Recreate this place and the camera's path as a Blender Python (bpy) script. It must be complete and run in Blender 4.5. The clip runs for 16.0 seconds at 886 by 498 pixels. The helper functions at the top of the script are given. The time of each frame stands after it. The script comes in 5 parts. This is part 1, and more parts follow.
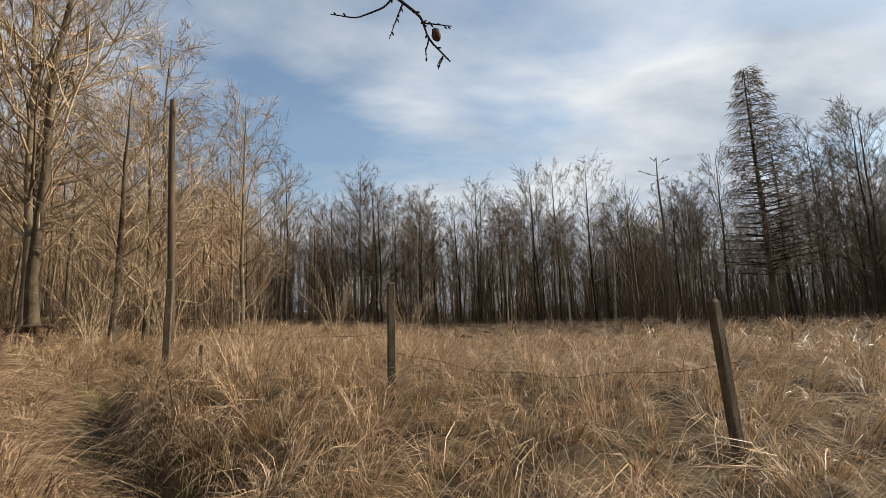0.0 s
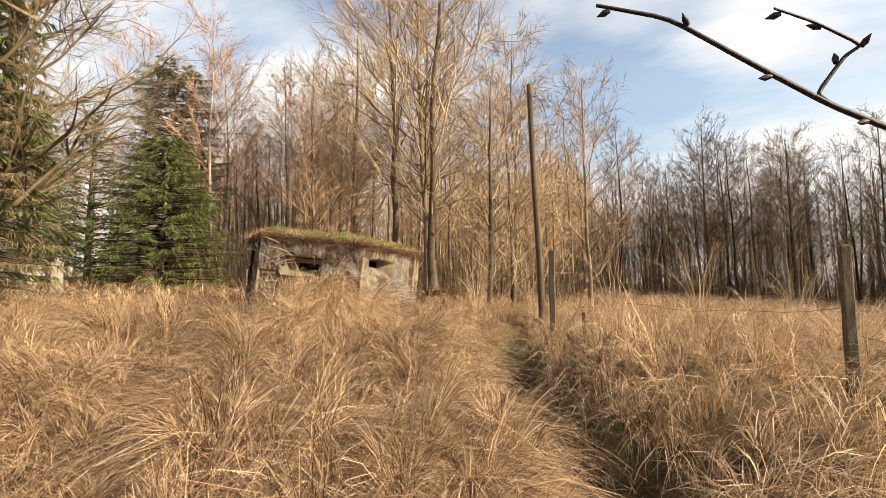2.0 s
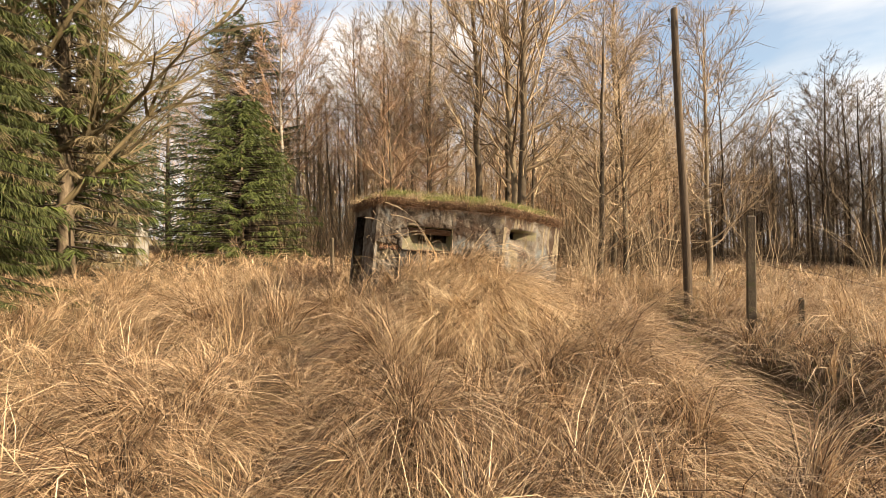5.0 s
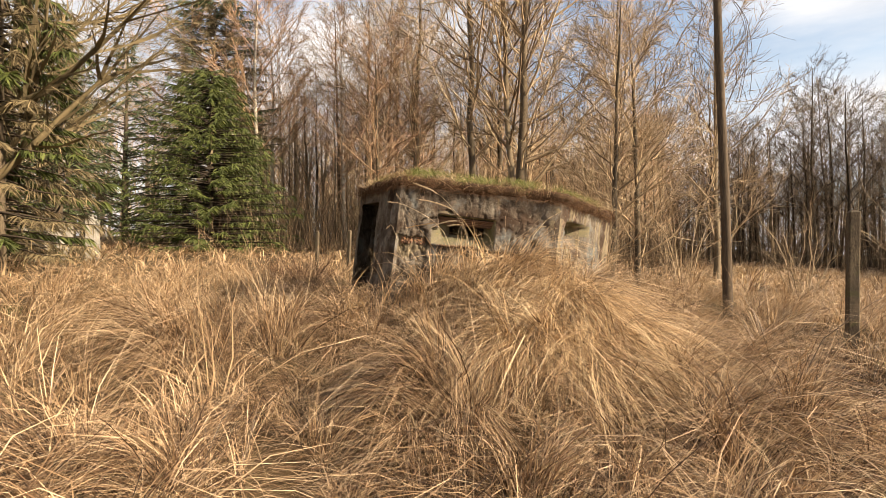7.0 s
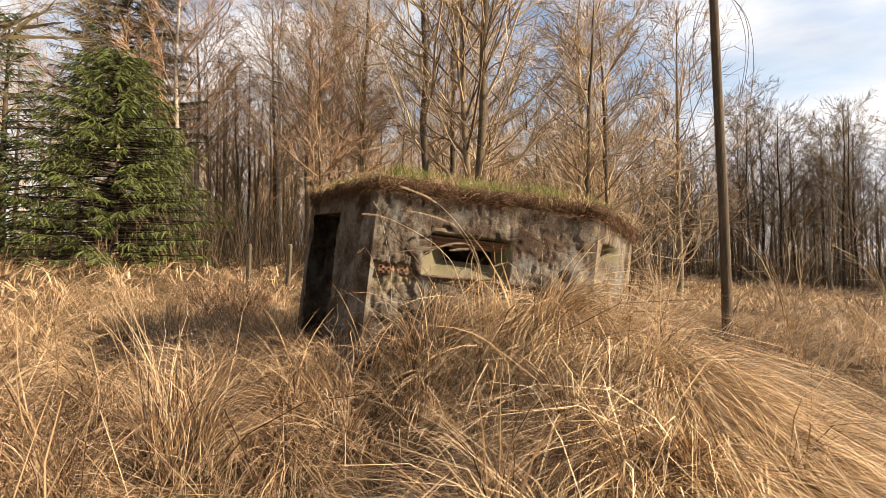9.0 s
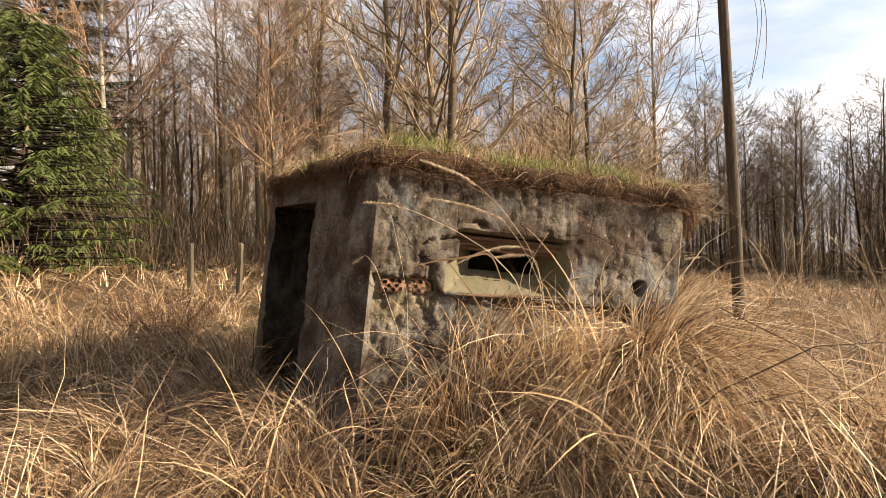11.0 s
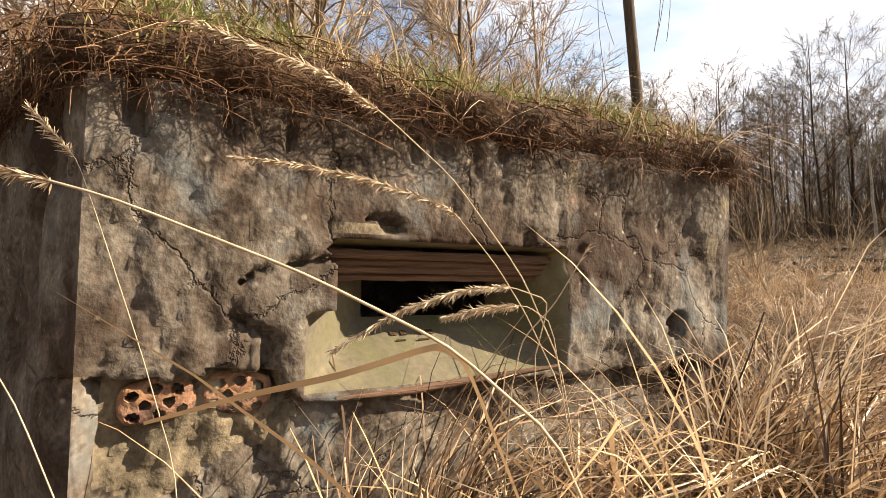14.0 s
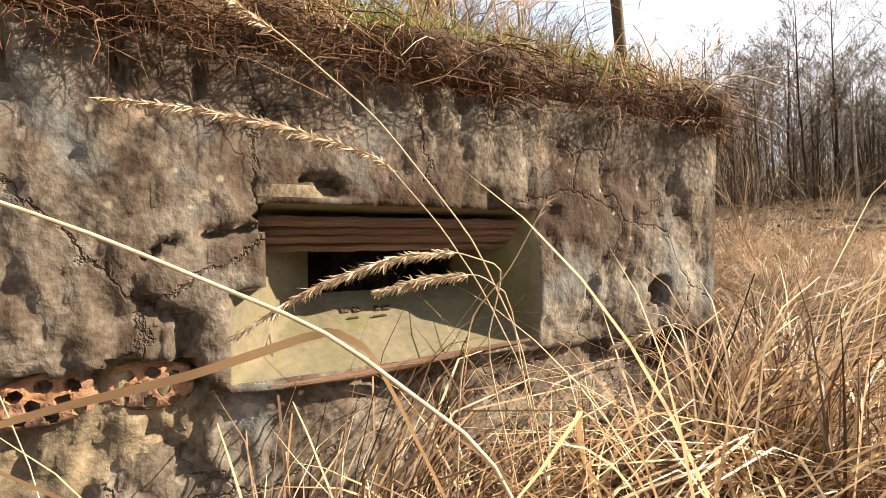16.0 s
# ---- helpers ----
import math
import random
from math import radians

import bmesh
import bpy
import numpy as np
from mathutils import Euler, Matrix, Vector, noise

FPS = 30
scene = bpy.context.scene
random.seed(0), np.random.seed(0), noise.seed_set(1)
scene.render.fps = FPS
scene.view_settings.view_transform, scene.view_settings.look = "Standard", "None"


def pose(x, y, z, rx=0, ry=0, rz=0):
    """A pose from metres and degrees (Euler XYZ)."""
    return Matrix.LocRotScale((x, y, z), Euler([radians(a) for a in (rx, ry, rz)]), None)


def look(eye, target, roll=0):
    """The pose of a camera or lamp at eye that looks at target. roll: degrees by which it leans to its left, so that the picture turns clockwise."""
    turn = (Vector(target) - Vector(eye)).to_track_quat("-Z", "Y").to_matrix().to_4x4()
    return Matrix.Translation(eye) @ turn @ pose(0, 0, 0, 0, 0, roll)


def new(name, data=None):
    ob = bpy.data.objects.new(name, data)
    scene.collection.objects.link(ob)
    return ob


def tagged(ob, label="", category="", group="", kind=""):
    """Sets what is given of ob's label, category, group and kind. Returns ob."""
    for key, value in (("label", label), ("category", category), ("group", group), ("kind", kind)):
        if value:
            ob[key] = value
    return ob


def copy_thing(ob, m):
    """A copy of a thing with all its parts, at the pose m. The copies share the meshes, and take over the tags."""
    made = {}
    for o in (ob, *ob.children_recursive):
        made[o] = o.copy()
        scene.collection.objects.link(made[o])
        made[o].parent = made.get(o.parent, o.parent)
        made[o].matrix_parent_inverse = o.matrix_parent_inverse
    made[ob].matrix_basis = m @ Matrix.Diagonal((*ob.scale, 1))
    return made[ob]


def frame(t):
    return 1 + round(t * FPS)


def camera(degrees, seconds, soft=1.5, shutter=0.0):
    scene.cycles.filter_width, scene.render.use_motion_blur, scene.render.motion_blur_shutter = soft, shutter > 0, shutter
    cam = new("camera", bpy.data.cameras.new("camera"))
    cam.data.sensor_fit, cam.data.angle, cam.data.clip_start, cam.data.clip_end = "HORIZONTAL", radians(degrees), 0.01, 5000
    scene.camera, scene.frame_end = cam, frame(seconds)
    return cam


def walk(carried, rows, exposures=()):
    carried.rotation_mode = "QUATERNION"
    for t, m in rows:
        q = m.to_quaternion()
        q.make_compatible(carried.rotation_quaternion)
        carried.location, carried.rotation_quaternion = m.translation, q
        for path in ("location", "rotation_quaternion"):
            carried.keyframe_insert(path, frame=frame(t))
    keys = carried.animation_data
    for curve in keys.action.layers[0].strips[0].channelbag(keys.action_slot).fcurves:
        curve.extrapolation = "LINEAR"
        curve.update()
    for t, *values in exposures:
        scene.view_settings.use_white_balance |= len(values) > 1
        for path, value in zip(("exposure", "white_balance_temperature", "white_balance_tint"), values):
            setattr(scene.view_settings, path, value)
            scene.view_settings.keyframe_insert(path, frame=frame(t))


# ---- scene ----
cam = camera(86.0, 16.0, soft=0.65)
METRES, EYE = 11.0, 1.75
ROWS = [
    (0.0, 0.0, 0.0, 0.0, 0.32, 7.58, 2.42),
    (0.5, -0.0236, -0.002, 0.001, 13.73, 7.18, 2.17),
    (1.0, -0.0425, -0.007, 0.0045, 25.98, 6.84, 2.14),
    (1.5, -0.0686, -0.0015, 0.0004, 33.53, 6.66, 1.7),
    (2.0, -0.0999, 0.0029, 0.0015, 37.74, 5.26, 1.13),
    (2.5, -0.1357, -0.0026, 0.0082, 41.11, 3.64, 0.5),
    (3.0, -0.1678, -0.0031, 0.0129, 42.48, 1.87, 0.07),
    (3.5, -0.2076, 0.0079, 0.0159, 43.1, 1.0, -0.35),
    (4.0, -0.2481, 0.0134, 0.0169, 43.6, 0.92, 0.41),
    (4.5, -0.2893, 0.0235, 0.0225, 43.72, 0.58, 0.87),
    (5.0, -0.3308, 0.0429, 0.0251, 43.98, 1.13, 1.09),
    (7.5, -0.5301, 0.1197, 0.0276, 38.16, 0.68, 0.08),
    (8.0, -0.5679, 0.1529, 0.0315, 35.87, 0.84, 0.03),
    (8.5, -0.6038, 0.1715, 0.0401, 34.66, 1.38, -0.13),
    (9.0, -0.6347, 0.1913, 0.0483, 32.83, 1.83, -0.01),
    (11.5, -0.7627, 0.2913, 0.0611, 24.94, 0.27, 1.27),
    (12.0, -0.787, 0.3138, 0.0634, 21.54, -0.7, 1.72),
    (12.5, -0.7953, 0.3441, 0.0616, 18.66, -0.59, 2.58),
    (13.0, -0.8005, 0.3704, 0.0622, 16.59, -0.41, 3.3),
    (13.5, -0.8017, 0.3992, 0.0661, 14.69, -0.42, 3.37),
    (14.0, -0.7998, 0.4089, 0.0728, 13.61, -1.46, 4.14),
    (14.5, -0.797, 0.4114, 0.0739, 13.22, -2.49, 5.13),
    (15.0, -0.796, 0.4152, 0.0731, 13.46, -3.36, 5.69),
    (15.5, -0.7962, 0.4187, 0.0718, 13.46, -4.0, 6.06),
    (16.0, -0.7953, 0.4249, 0.0696, 12.21, -4.81, 5.77),
]
EXPOSURES = [(0.0, 0.66, 6400, 8), (0.7, 0.88, 6650, 9), (1.5, 1.28, 7250, 11), (3.0, 1.42, 7550, 12), (9.0, 1.32, 7350, 14), (12.5, 1.42, 7100, 13), (13.5, 1.32, 7100, 13), (14.5, 1.64, 7000, 13), (16.0, 1.77, 7050, 13)]
walk(cam, [(t, pose(METRES * x, METRES * y, EYE + METRES * z, 90 + pitch, roll, yaw)) for t, x, y, z, yaw, pitch, roll in ROWS], EXPOSURES)

# ---- world and sun ----
CLOUD_SHIFT = (3.1, 1.7)
SUN_AZ, SUN_EL = 75.0, 27.0      # clockwise from +y, degrees
world = bpy.data.worlds.new("sky")
scene.world = world
world.use_nodes = True
wn, wl = world.node_tree.nodes, world.node_tree.links
for n in list(wn):
    wn.remove(n)
w_out = wn.new("ShaderNodeOutputWorld")
w_bg = wn.new("ShaderNodeBackground")
w_sky = wn.new("ShaderNodeTexSky")
w_sky.sky_type = "NISHITA"
w_sky.sun_disc = False
w_sky.sun_elevation, w_sky.sun_rotation = radians(SUN_EL), radians(SUN_AZ)
w_sky.air_density, w_sky.dust_density, w_sky.ozone_density = 1.2, 0.6, 1.6
w_co = wn.new("ShaderNodeTexCoord")
w_sep = wn.new("ShaderNodeSeparateXYZ")
wl.new(w_co.outputs["Generated"], w_sep.inputs[0])
w_up = wn.new("ShaderNodeMath")
w_up.operation = "MAXIMUM"
wl.new(w_sep.outputs["Z"], w_up.inputs[0])
w_up.inputs[1].default_value = 0.0
w_den = wn.new("ShaderNodeMath")
w_den.operation = "ADD"
wl.new(w_up.outputs[0], w_den.inputs[0])
w_den.inputs[1].default_value = 0.22
w_plane = wn.new("ShaderNodeVectorMath")
w_plane.operation = "DIVIDE"
w_cmb = wn.new("ShaderNodeCombineXYZ")
wl.new(w_den.outputs[0], w_cmb.inputs[0])
wl.new(w_den.outputs[0], w_cmb.inputs[1])
w_cmb.inputs[2].default_value = 1.0
wl.new(w_co.outputs["Generated"], w_plane.inputs[0])
wl.new(w_cmb.outputs[0], w_plane.inputs[1])
w_map = wn.new("ShaderNodeMapping")
w_map.inputs["Location"].default_value = (CLOUD_SHIFT[0], CLOUD_SHIFT[1], 0.0)
w_map.inputs["Scale"].default_value = (0.8, 1.25, 0.0)
wl.new(w_plane.outputs[0], w_map.inputs["Vector"])


def cloud_noise(scale, detail, rough):
    n = wn.new("ShaderNodeTexNoise")
    n.inputs["Scale"].default_value, n.inputs["Detail"].default_value, n.inputs["Roughness"].default_value = scale, detail, rough
    n.inputs["Distortion"].default_value = 0.25
    wl.new(w_map.outputs["Vector"], n.inputs["Vector"])
    return n


w_noise, w_n2 = cloud_noise(0.95, 9.0, 0.5), cloud_noise(1.6, 7.0, 0.55)
# fewer clouds overhead than towards the horizon
w_thin = wn.new("ShaderNodeMath")
w_thin.operation = "MULTIPLY_ADD"
wl.new(w_up.outputs[0], w_thin.inputs[0])
w_thin.inputs[1].default_value = -0.16
wl.new(w_noise.outputs["Fac"], w_thin.inputs[2])
w_ramp = wn.new("ShaderNodeValToRGB")
w_ramp.color_ramp.elements[0].color = (0.08, 0.08, 0.08, 1)
w_ramp.color_ramp.elements[0].position, w_ramp.color_ramp.elements[1].position = 0.3, 0.47
wl.new(w_thin.outputs[0], w_ramp.inputs["Fac"])
w_ramp2 = wn.new("ShaderNodeValToRGB")
w_ramp2.color_ramp.elements[0].position, w_ramp2.color_ramp.elements[1].position = 0.36, 0.66
w_ramp2.color_ramp.elements[0].color = (3.2, 3.6, 4.2, 1)
w_ramp2.color_ramp.elements[1].color = (6.0, 6.1, 6.25, 1)
wl.new(w_n2.outputs["Fac"], w_ramp2.inputs["Fac"])
w_mix = wn.new("ShaderNodeMix")
w_mix.data_type = "RGBA"
wl.new(w_ramp.outputs["Color"], w_mix.inputs["Factor"])
wl.new(w_sky.outputs["Color"], w_mix.inputs["A"])
wl.new(w_ramp2.outputs["Color"], w_mix.inputs["B"])
wl.new(w_mix.outputs["Result"], w_bg.inputs["Color"])
w_bg.inputs["Strength"].default_value = 0.09
wl.new(w_bg.outputs["Background"], w_out.inputs["Surface"])

sun = new("sun", bpy.data.lights.new("sun", "SUN"))
sun.data.energy, sun.data.angle, sun.data.color = 5.0, radians(0.6), (1.0, 0.89, 0.72)
_az, _el = radians(SUN_AZ), radians(SUN_EL)
sun.matrix_world = look((60 * math.sin(_az), 60 * math.cos(_az), 60 * math.tan(_el)), (0, 0, 0))


# ---- materials ----
def material(name, cols, scale=4.0, rough=0.85, bump=0.3, fine=40.0, island=0.0, stretch=(1, 1, 1), coords="Object", spec=0.3, blotch=None, translucent=0.0, objrand=0.0, contrast=False, pebbles=None, patches=(), cracks=0.0):
    """Noise between the colours in cols at two scales, with bump; island: how much each loose piece differs."""
    m = bpy.data.materials.new(name)
    m.use_nodes = True
    nt = m.node_tree
    nd, lk = nt.nodes, nt.links
    b = nd["Principled BSDF"]
    b.inputs["Roughness"].default_value = rough
    b.inputs["Specular IOR Level"].default_value = spec
    co = nd.new("ShaderNodeTexCoord")
    mp = nd.new("ShaderNodeMapping")
    mp.inputs["Scale"].default_value = stretch
    lk.new(co.outputs[coords], mp.inputs["Vector"])
    n1 = nd.new("ShaderNodeTexNoise")
    n1.inputs["Scale"].default_value, n1.inputs["Detail"].default_value = scale, 6
    n1.inputs["Roughness"].default_value = 0.62
    n2 = nd.new("ShaderNodeTexNoise")
    n2.inputs["Scale"].default_value, n2.inputs["Detail"].default_value = fine, 5
    lk.new(mp.outputs[0], n1.inputs["Vector"])
    lk.new(mp.outputs[0], n2.inputs["Vector"])
    mixf = nd.new("ShaderNodeMath")
    mixf.operation = "MULTIPLY_ADD"
    mixf.inputs[1].default_value = 0.35
    add = nd.new("ShaderNodeMath")
    add.operation = "MULTIPLY"
    add.inputs[1].default_value = 0.65
    lk.new(n1.outputs["Fac"], add.inputs[0])
    lk.new(n2.outputs["Fac"], mixf.inputs[0])
    lk.new(add.outputs[0], mixf.inputs[2])
    last = mixf.outputs[0]
    geo = nd.new("ShaderNodeNewGeometry")
    if island:
        i1 = nd.new("ShaderNodeMath")
        i1.operation = "MULTIPLY_ADD"
        lk.new(geo.outputs["Random Per Island"], i1.inputs[0])
        i1.inputs[1].default_value = island
        i2 = nd.new("ShaderNodeMath")
        i2.operation = "MULTIPLY_ADD"
        i2.inputs[1].default_value = 1.0 - island
        lk.new(last, i2.inputs[0])
        lk.new(i1.outputs[0], i2.inputs[2])
        i1.inputs[2].default_value = 0.0
        last = i2.outputs[0]
    if objrand:
        oi = nd.new("ShaderNodeObjectInfo")
        o1 = nd.new("ShaderNodeMath")
        o1.operation = "MULTIPLY_ADD"
        o1.inputs[1].default_value = objrand
        lk.new(oi.outputs["Random"], o1.inputs[0])
        o2 = nd.new("ShaderNodeMath")
        o2.operation = "SUBTRACT"
        o2.inputs[1].default_value = objrand / 2
        lk.new(last, o1.inputs[2])
        lk.new(o1.outputs[0], o2.inputs[0])
        last = o2.outputs[0]
    ramp = nd.new("ShaderNodeValToRGB")
    el = ramp.color_ramp.elements
    while len(el) < len(cols):
        el.new(0.5)
    lo, hi = (0.1, 0.9) if island > 0.4 else ((0.36, 0.66) if contrast else (0.3, 0.7))
    for i, c in enumerate(cols):
        el[i].position = lo + (hi - lo) * i / (len(cols) - 1)
        el[i].color = (*c, 1)
    lk.new(last, ramp.inputs["Fac"])
    colour = ramp.outputs["Color"]
    for bc, bscale, blo, bhi in ([blotch] if blotch else []) + list(patches):
        n3 = nd.new("ShaderNodeTexNoise")
        n3.inputs["Scale"].default_value, n3.inputs["Detail"].default_value = bscale, 7
        n3.inputs["Roughness"].default_value = 0.65
        lk.new(co.outputs[coords], n3.inputs["Vector"])
        r3 = nd.new("ShaderNodeMapRange")
        r3.inputs["From Min"].default_value, r3.inputs["From Max"].default_value = blo, bhi
        lk.new(n3.outputs["Fac"], r3.inputs["Value"])
        mx = nd.new("ShaderNodeMix")
        mx.data_type = "RGBA"
        lk.new(r3.outputs[0], mx.inputs["Factor"])
        lk.new(colour, mx.inputs["A"])
        mx.inputs["B"].default_value = (*bc, 1)
        colour = mx.outputs["Result"]
    if pebbles:
        vo = nd.new("ShaderNodeTexVoronoi")
        vo.inputs["Scale"].default_value = pebbles
        lk.new(co.outputs[coords], vo.inputs["Vector"])
        near = nd.new("ShaderNodeMapRange")
        near.inputs["From Min"].default_value, near.inputs["From Max"].default_value = 0.12, 0.34
        near.inputs["To Min"].default_value, near.inputs["To Max"].default_value = 1.0, 0.0
        lk.new(vo.outputs["Distance"], near.inputs["Value"])
        some = nd.new("ShaderNodeMath")
        some.operation = "GREATER_THAN"
        some.inputs[1].default_value = 0.94
        sp = nd.new("ShaderNodeSeparateColor")
        lk.new(vo.outputs["Color"], sp.inputs[0])
        lk.new(sp.outputs[0], some.inputs[0])
        both = nd.new("ShaderNodeMath")
        both.operation = "MULTIPLY"
        lk.new(near.outputs[0], both.inputs[0])
        lk.new(some.outputs[0], both.inputs[1])
        mp2 = nd.new("ShaderNodeMix")
        mp2.data_type = "RGBA"
        lk.new(both.outputs[0], mp2.inputs["Factor"])
        lk.new(colour, mp2.inputs["A"])
        mp2.inputs["B"].default_value = (0.26, 0.22, 0.165, 1)
        colour = mp2.outputs["Result"]
    lk.new(colour, b.inputs["Base Color"])
    height = mixf.outputs[0]
    if cracks:
        warp = nd.new("ShaderNodeVectorMath")
        warp.operation = "MULTIPLY_ADD"
        warp.inputs[1].default_value = (0.22, 0.22, 0.22)
        lk.new(n1.outputs["Color"], warp.inputs[0])
        lk.new(co.outputs[coords], warp.inputs[2])
        ve = nd.new("ShaderNodeTexVoronoi")
        ve.feature = "DISTANCE_TO_EDGE"
        ve.inputs["Scale"].default_value = cracks
        lk.new(warp.outputs[0], ve.inputs["Vector"])
        cr = nd.new("ShaderNodeMapRange")
        cr.inputs["From Min"].default_value, cr.inputs["From Max"].default_value = 0.0, 0.014
        cr.inputs["To Min"].default_value, cr.inputs["To Max"].default_value = -0.9, 0.0
        lk.new(ve.outputs["Distance"], cr.inputs["Value"])
        ca = nd.new("ShaderNodeMath")
        ca.operation = "ADD"
        lk.new(cr.outputs[0], ca.inputs[0])
        lk.new(mixf.outputs[0], ca.inputs[1])
        height = ca.outputs[0]
    if bump:
        bp = nd.new("ShaderNodeBump")
        bp.inputs["Strength"].default_value, bp.inputs["Distance"].default_value = min(bump, 1.0), 0.02 if bump < 1.0 else 0.05
        lk.new(height, bp.inputs["Height"])
        lk.new(bp.outputs[0], b.inputs["Normal"])
    if translucent:
        tr = nd.new("ShaderNodeBsdfTranslucent")
        lk.new(colour, tr.inputs["Color"])
        ms = nd.new("ShaderNodeMixShader")
        ms.inputs[0].default_value = translucent
        lk.new(b.outputs[0], ms.inputs[1])
        lk.new(tr.outputs[0], ms.inputs[2])
        lk.new(ms.outputs[0], nd["Material Output"].inputs["Surface"])
    return m


M_GROUND = material("straw_ground", [(0.02, 0.013, 0.007), (0.07, 0.044, 0.02), (0.15, 0.1, 0.045)], 1.6, 0.95, 0.8, 26, blotch=((0.03, 0.032, 0.012), 0.7, 0.55, 0.68))
M_GRASS = material("dry_grass", [(0.025, 0.014, 0.008), (0.15, 0.087, 0.047), (0.4, 0.257, 0.144), (0.8, 0.61, 0.4)], 1.2, 0.5, 0.0, 3.0, island=0.8, spec=0.35, translucent=0.2)
M_PALEGRASS = material("pale_meadow_grass", [(0.08, 0.049, 0.028), (0.3, 0.19, 0.107), (0.54, 0.375, 0.22), (0.82, 0.64, 0.43)], 0.5, 0.5, 0.0, 3.0, island=0.6, spec=0.35, translucent=0.2)
M_STRAW = material("long_pale_straw", [(0.06, 0.034, 0.018), (0.3, 0.185, 0.095), (0.66, 0.455, 0.255), (0.92, 0.75, 0.5)], 1.6, 0.5, 0.0, 5.0, island=0.8, spec=0.35, translucent=0.22)
M_GREENGRASS = material("green_grass", [(0.08, 0.1, 0.022), (0.2, 0.225, 0.065), (0.42, 0.36, 0.15)], 1.5, 0.6, 0.0, 4.0, island=0.6, spec=0.3, translucent=0.25)
M_ROOTS = material("turf_roots", [(0.03, 0.014, 0.008), (0.1, 0.05, 0.025), (0.24, 0.14, 0.07)], 6, 0.9, 0.0, 20, island=0.5)
M_SOIL = material("turf_soil", [(0.015, 0.009, 0.005), (0.05, 0.028, 0.014), (0.1, 0.06, 0.03)], 9, 0.97, 0.9, 60)
# Ditch soil with the shade between the banks put into its colour.
M_DITCHSHADE = material("shade_dark_ditch_soil", [(0.008, 0.007, 0.004), (0.02, 0.016, 0.009), (0.04, 0.035, 0.016)], 5, 0.8, 0.8, 40)
M_CONCRETE = material("old_concrete", [(0.026, 0.018, 0.012), (0.094, 0.074, 0.055), (0.16, 0.137, 0.11), (0.27, 0.24, 0.2)], 4.5, 0.95, 0.7, 55, stretch=(1.1, 1.1, 1.0), blotch=((0.045, 0.027, 0.017), 1.9, 0.47, 0.6), contrast=True, pebbles=38, patches=[((0.12, 0.125, 0.12), 2.3, 0.55, 0.64), ((0.18, 0.13, 0.095), 5.5, 0.6, 0.68), ((0.24, 0.21, 0.165), 9.0, 0.665, 0.7)], cracks=2.2)
M_PALE = material("smooth_concrete", [(0.085, 0.075, 0.05), (0.14, 0.12, 0.08), (0.2, 0.172, 0.09)], 4, 0.9, 0.25, 50, blotch=((0.1, 0.1, 0.035), 3.0, 0.45, 0.68))
M_BRICK = material("hollow_brick", [(0.13, 0.06, 0.03), (0.29, 0.155, 0.08), (0.44, 0.3, 0.17)], 11, 0.9, 0.8, 70, blotch=((0.17, 0.09, 0.065), 14, 0.44, 0.58), patches=[((0.05, 0.032, 0.02), 22, 0.56, 0.66)])
M_MORTAR = material("mortar", [(0.05, 0.04, 0.026), (0.145, 0.115, 0.075), (0.27, 0.215, 0.14)], 9, 0.95, 0.6, 70)
M_BEAM = material("rotten_wood", [(0.05, 0.028, 0.018), (0.14, 0.08, 0.05), (0.27, 0.17, 0.11)], 3, 0.9, 0.8, 18, stretch=(0.5, 6, 12))
M_POLE = material("weathered_pole", [(0.025, 0.018, 0.012), (0.075, 0.052, 0.033), (0.15, 0.105, 0.066)], 3, 0.9, 0.7, 20, stretch=(5, 5, 0.35))
M_POST = material("mossy_post", [(0.03, 0.022, 0.015), (0.085, 0.064, 0.042), (0.16, 0.125, 0.08)], 5, 0.92, 0.7, 40, stretch=(2, 2, 0.7), blotch=((0.09, 0.1, 0.03), 3, 0.55, 0.7))
M_BARK = material("alder_bark", [(0.04, 0.03, 0.02), (0.11, 0.082, 0.053), (0.21, 0.162, 0.105)], 2.2, 0.92, 0.6, 20, stretch=(2, 2, 0.5), objrand=0.3)
M_TWIG = material("twigs", [(0.14, 0.098, 0.06), (0.36, 0.26, 0.16), (0.54, 0.415, 0.265)], 0.6, 0.85, 0.0, 5, island=0.4, objrand=0.35)
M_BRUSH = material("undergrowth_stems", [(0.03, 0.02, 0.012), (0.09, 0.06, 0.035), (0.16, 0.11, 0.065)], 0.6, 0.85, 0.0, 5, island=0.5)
# Darker than alder_bark and twigs: shade of the backlit woods put into the colour.
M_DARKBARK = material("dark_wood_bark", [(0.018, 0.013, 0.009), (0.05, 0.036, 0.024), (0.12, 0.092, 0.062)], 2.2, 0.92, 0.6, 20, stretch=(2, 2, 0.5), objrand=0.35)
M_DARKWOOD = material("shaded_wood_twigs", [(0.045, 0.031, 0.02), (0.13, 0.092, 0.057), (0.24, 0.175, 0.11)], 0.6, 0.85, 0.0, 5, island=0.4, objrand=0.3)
M_TWIGRED = material("birch_twigs", [(0.19, 0.11, 0.066), (0.4, 0.25, 0.15), (0.56, 0.37, 0.225)], 0.6, 0.85, 0.0, 5, island=0.4)
M_BIRCH = material("birch_bark", [(0.07, 0.05, 0.035), (0.42, 0.36, 0.28), (0.58, 0.53, 0.45)], 3, 0.8, 0.3, 22, stretch=(1, 1, 3))
M_DARKTWIG = material("dark_shoot_bark", [(0.01, 0.007, 0.006), (0.024, 0.016, 0.013), (0.045, 0.031, 0.025)], 8, 0.6, 0.3, 60)
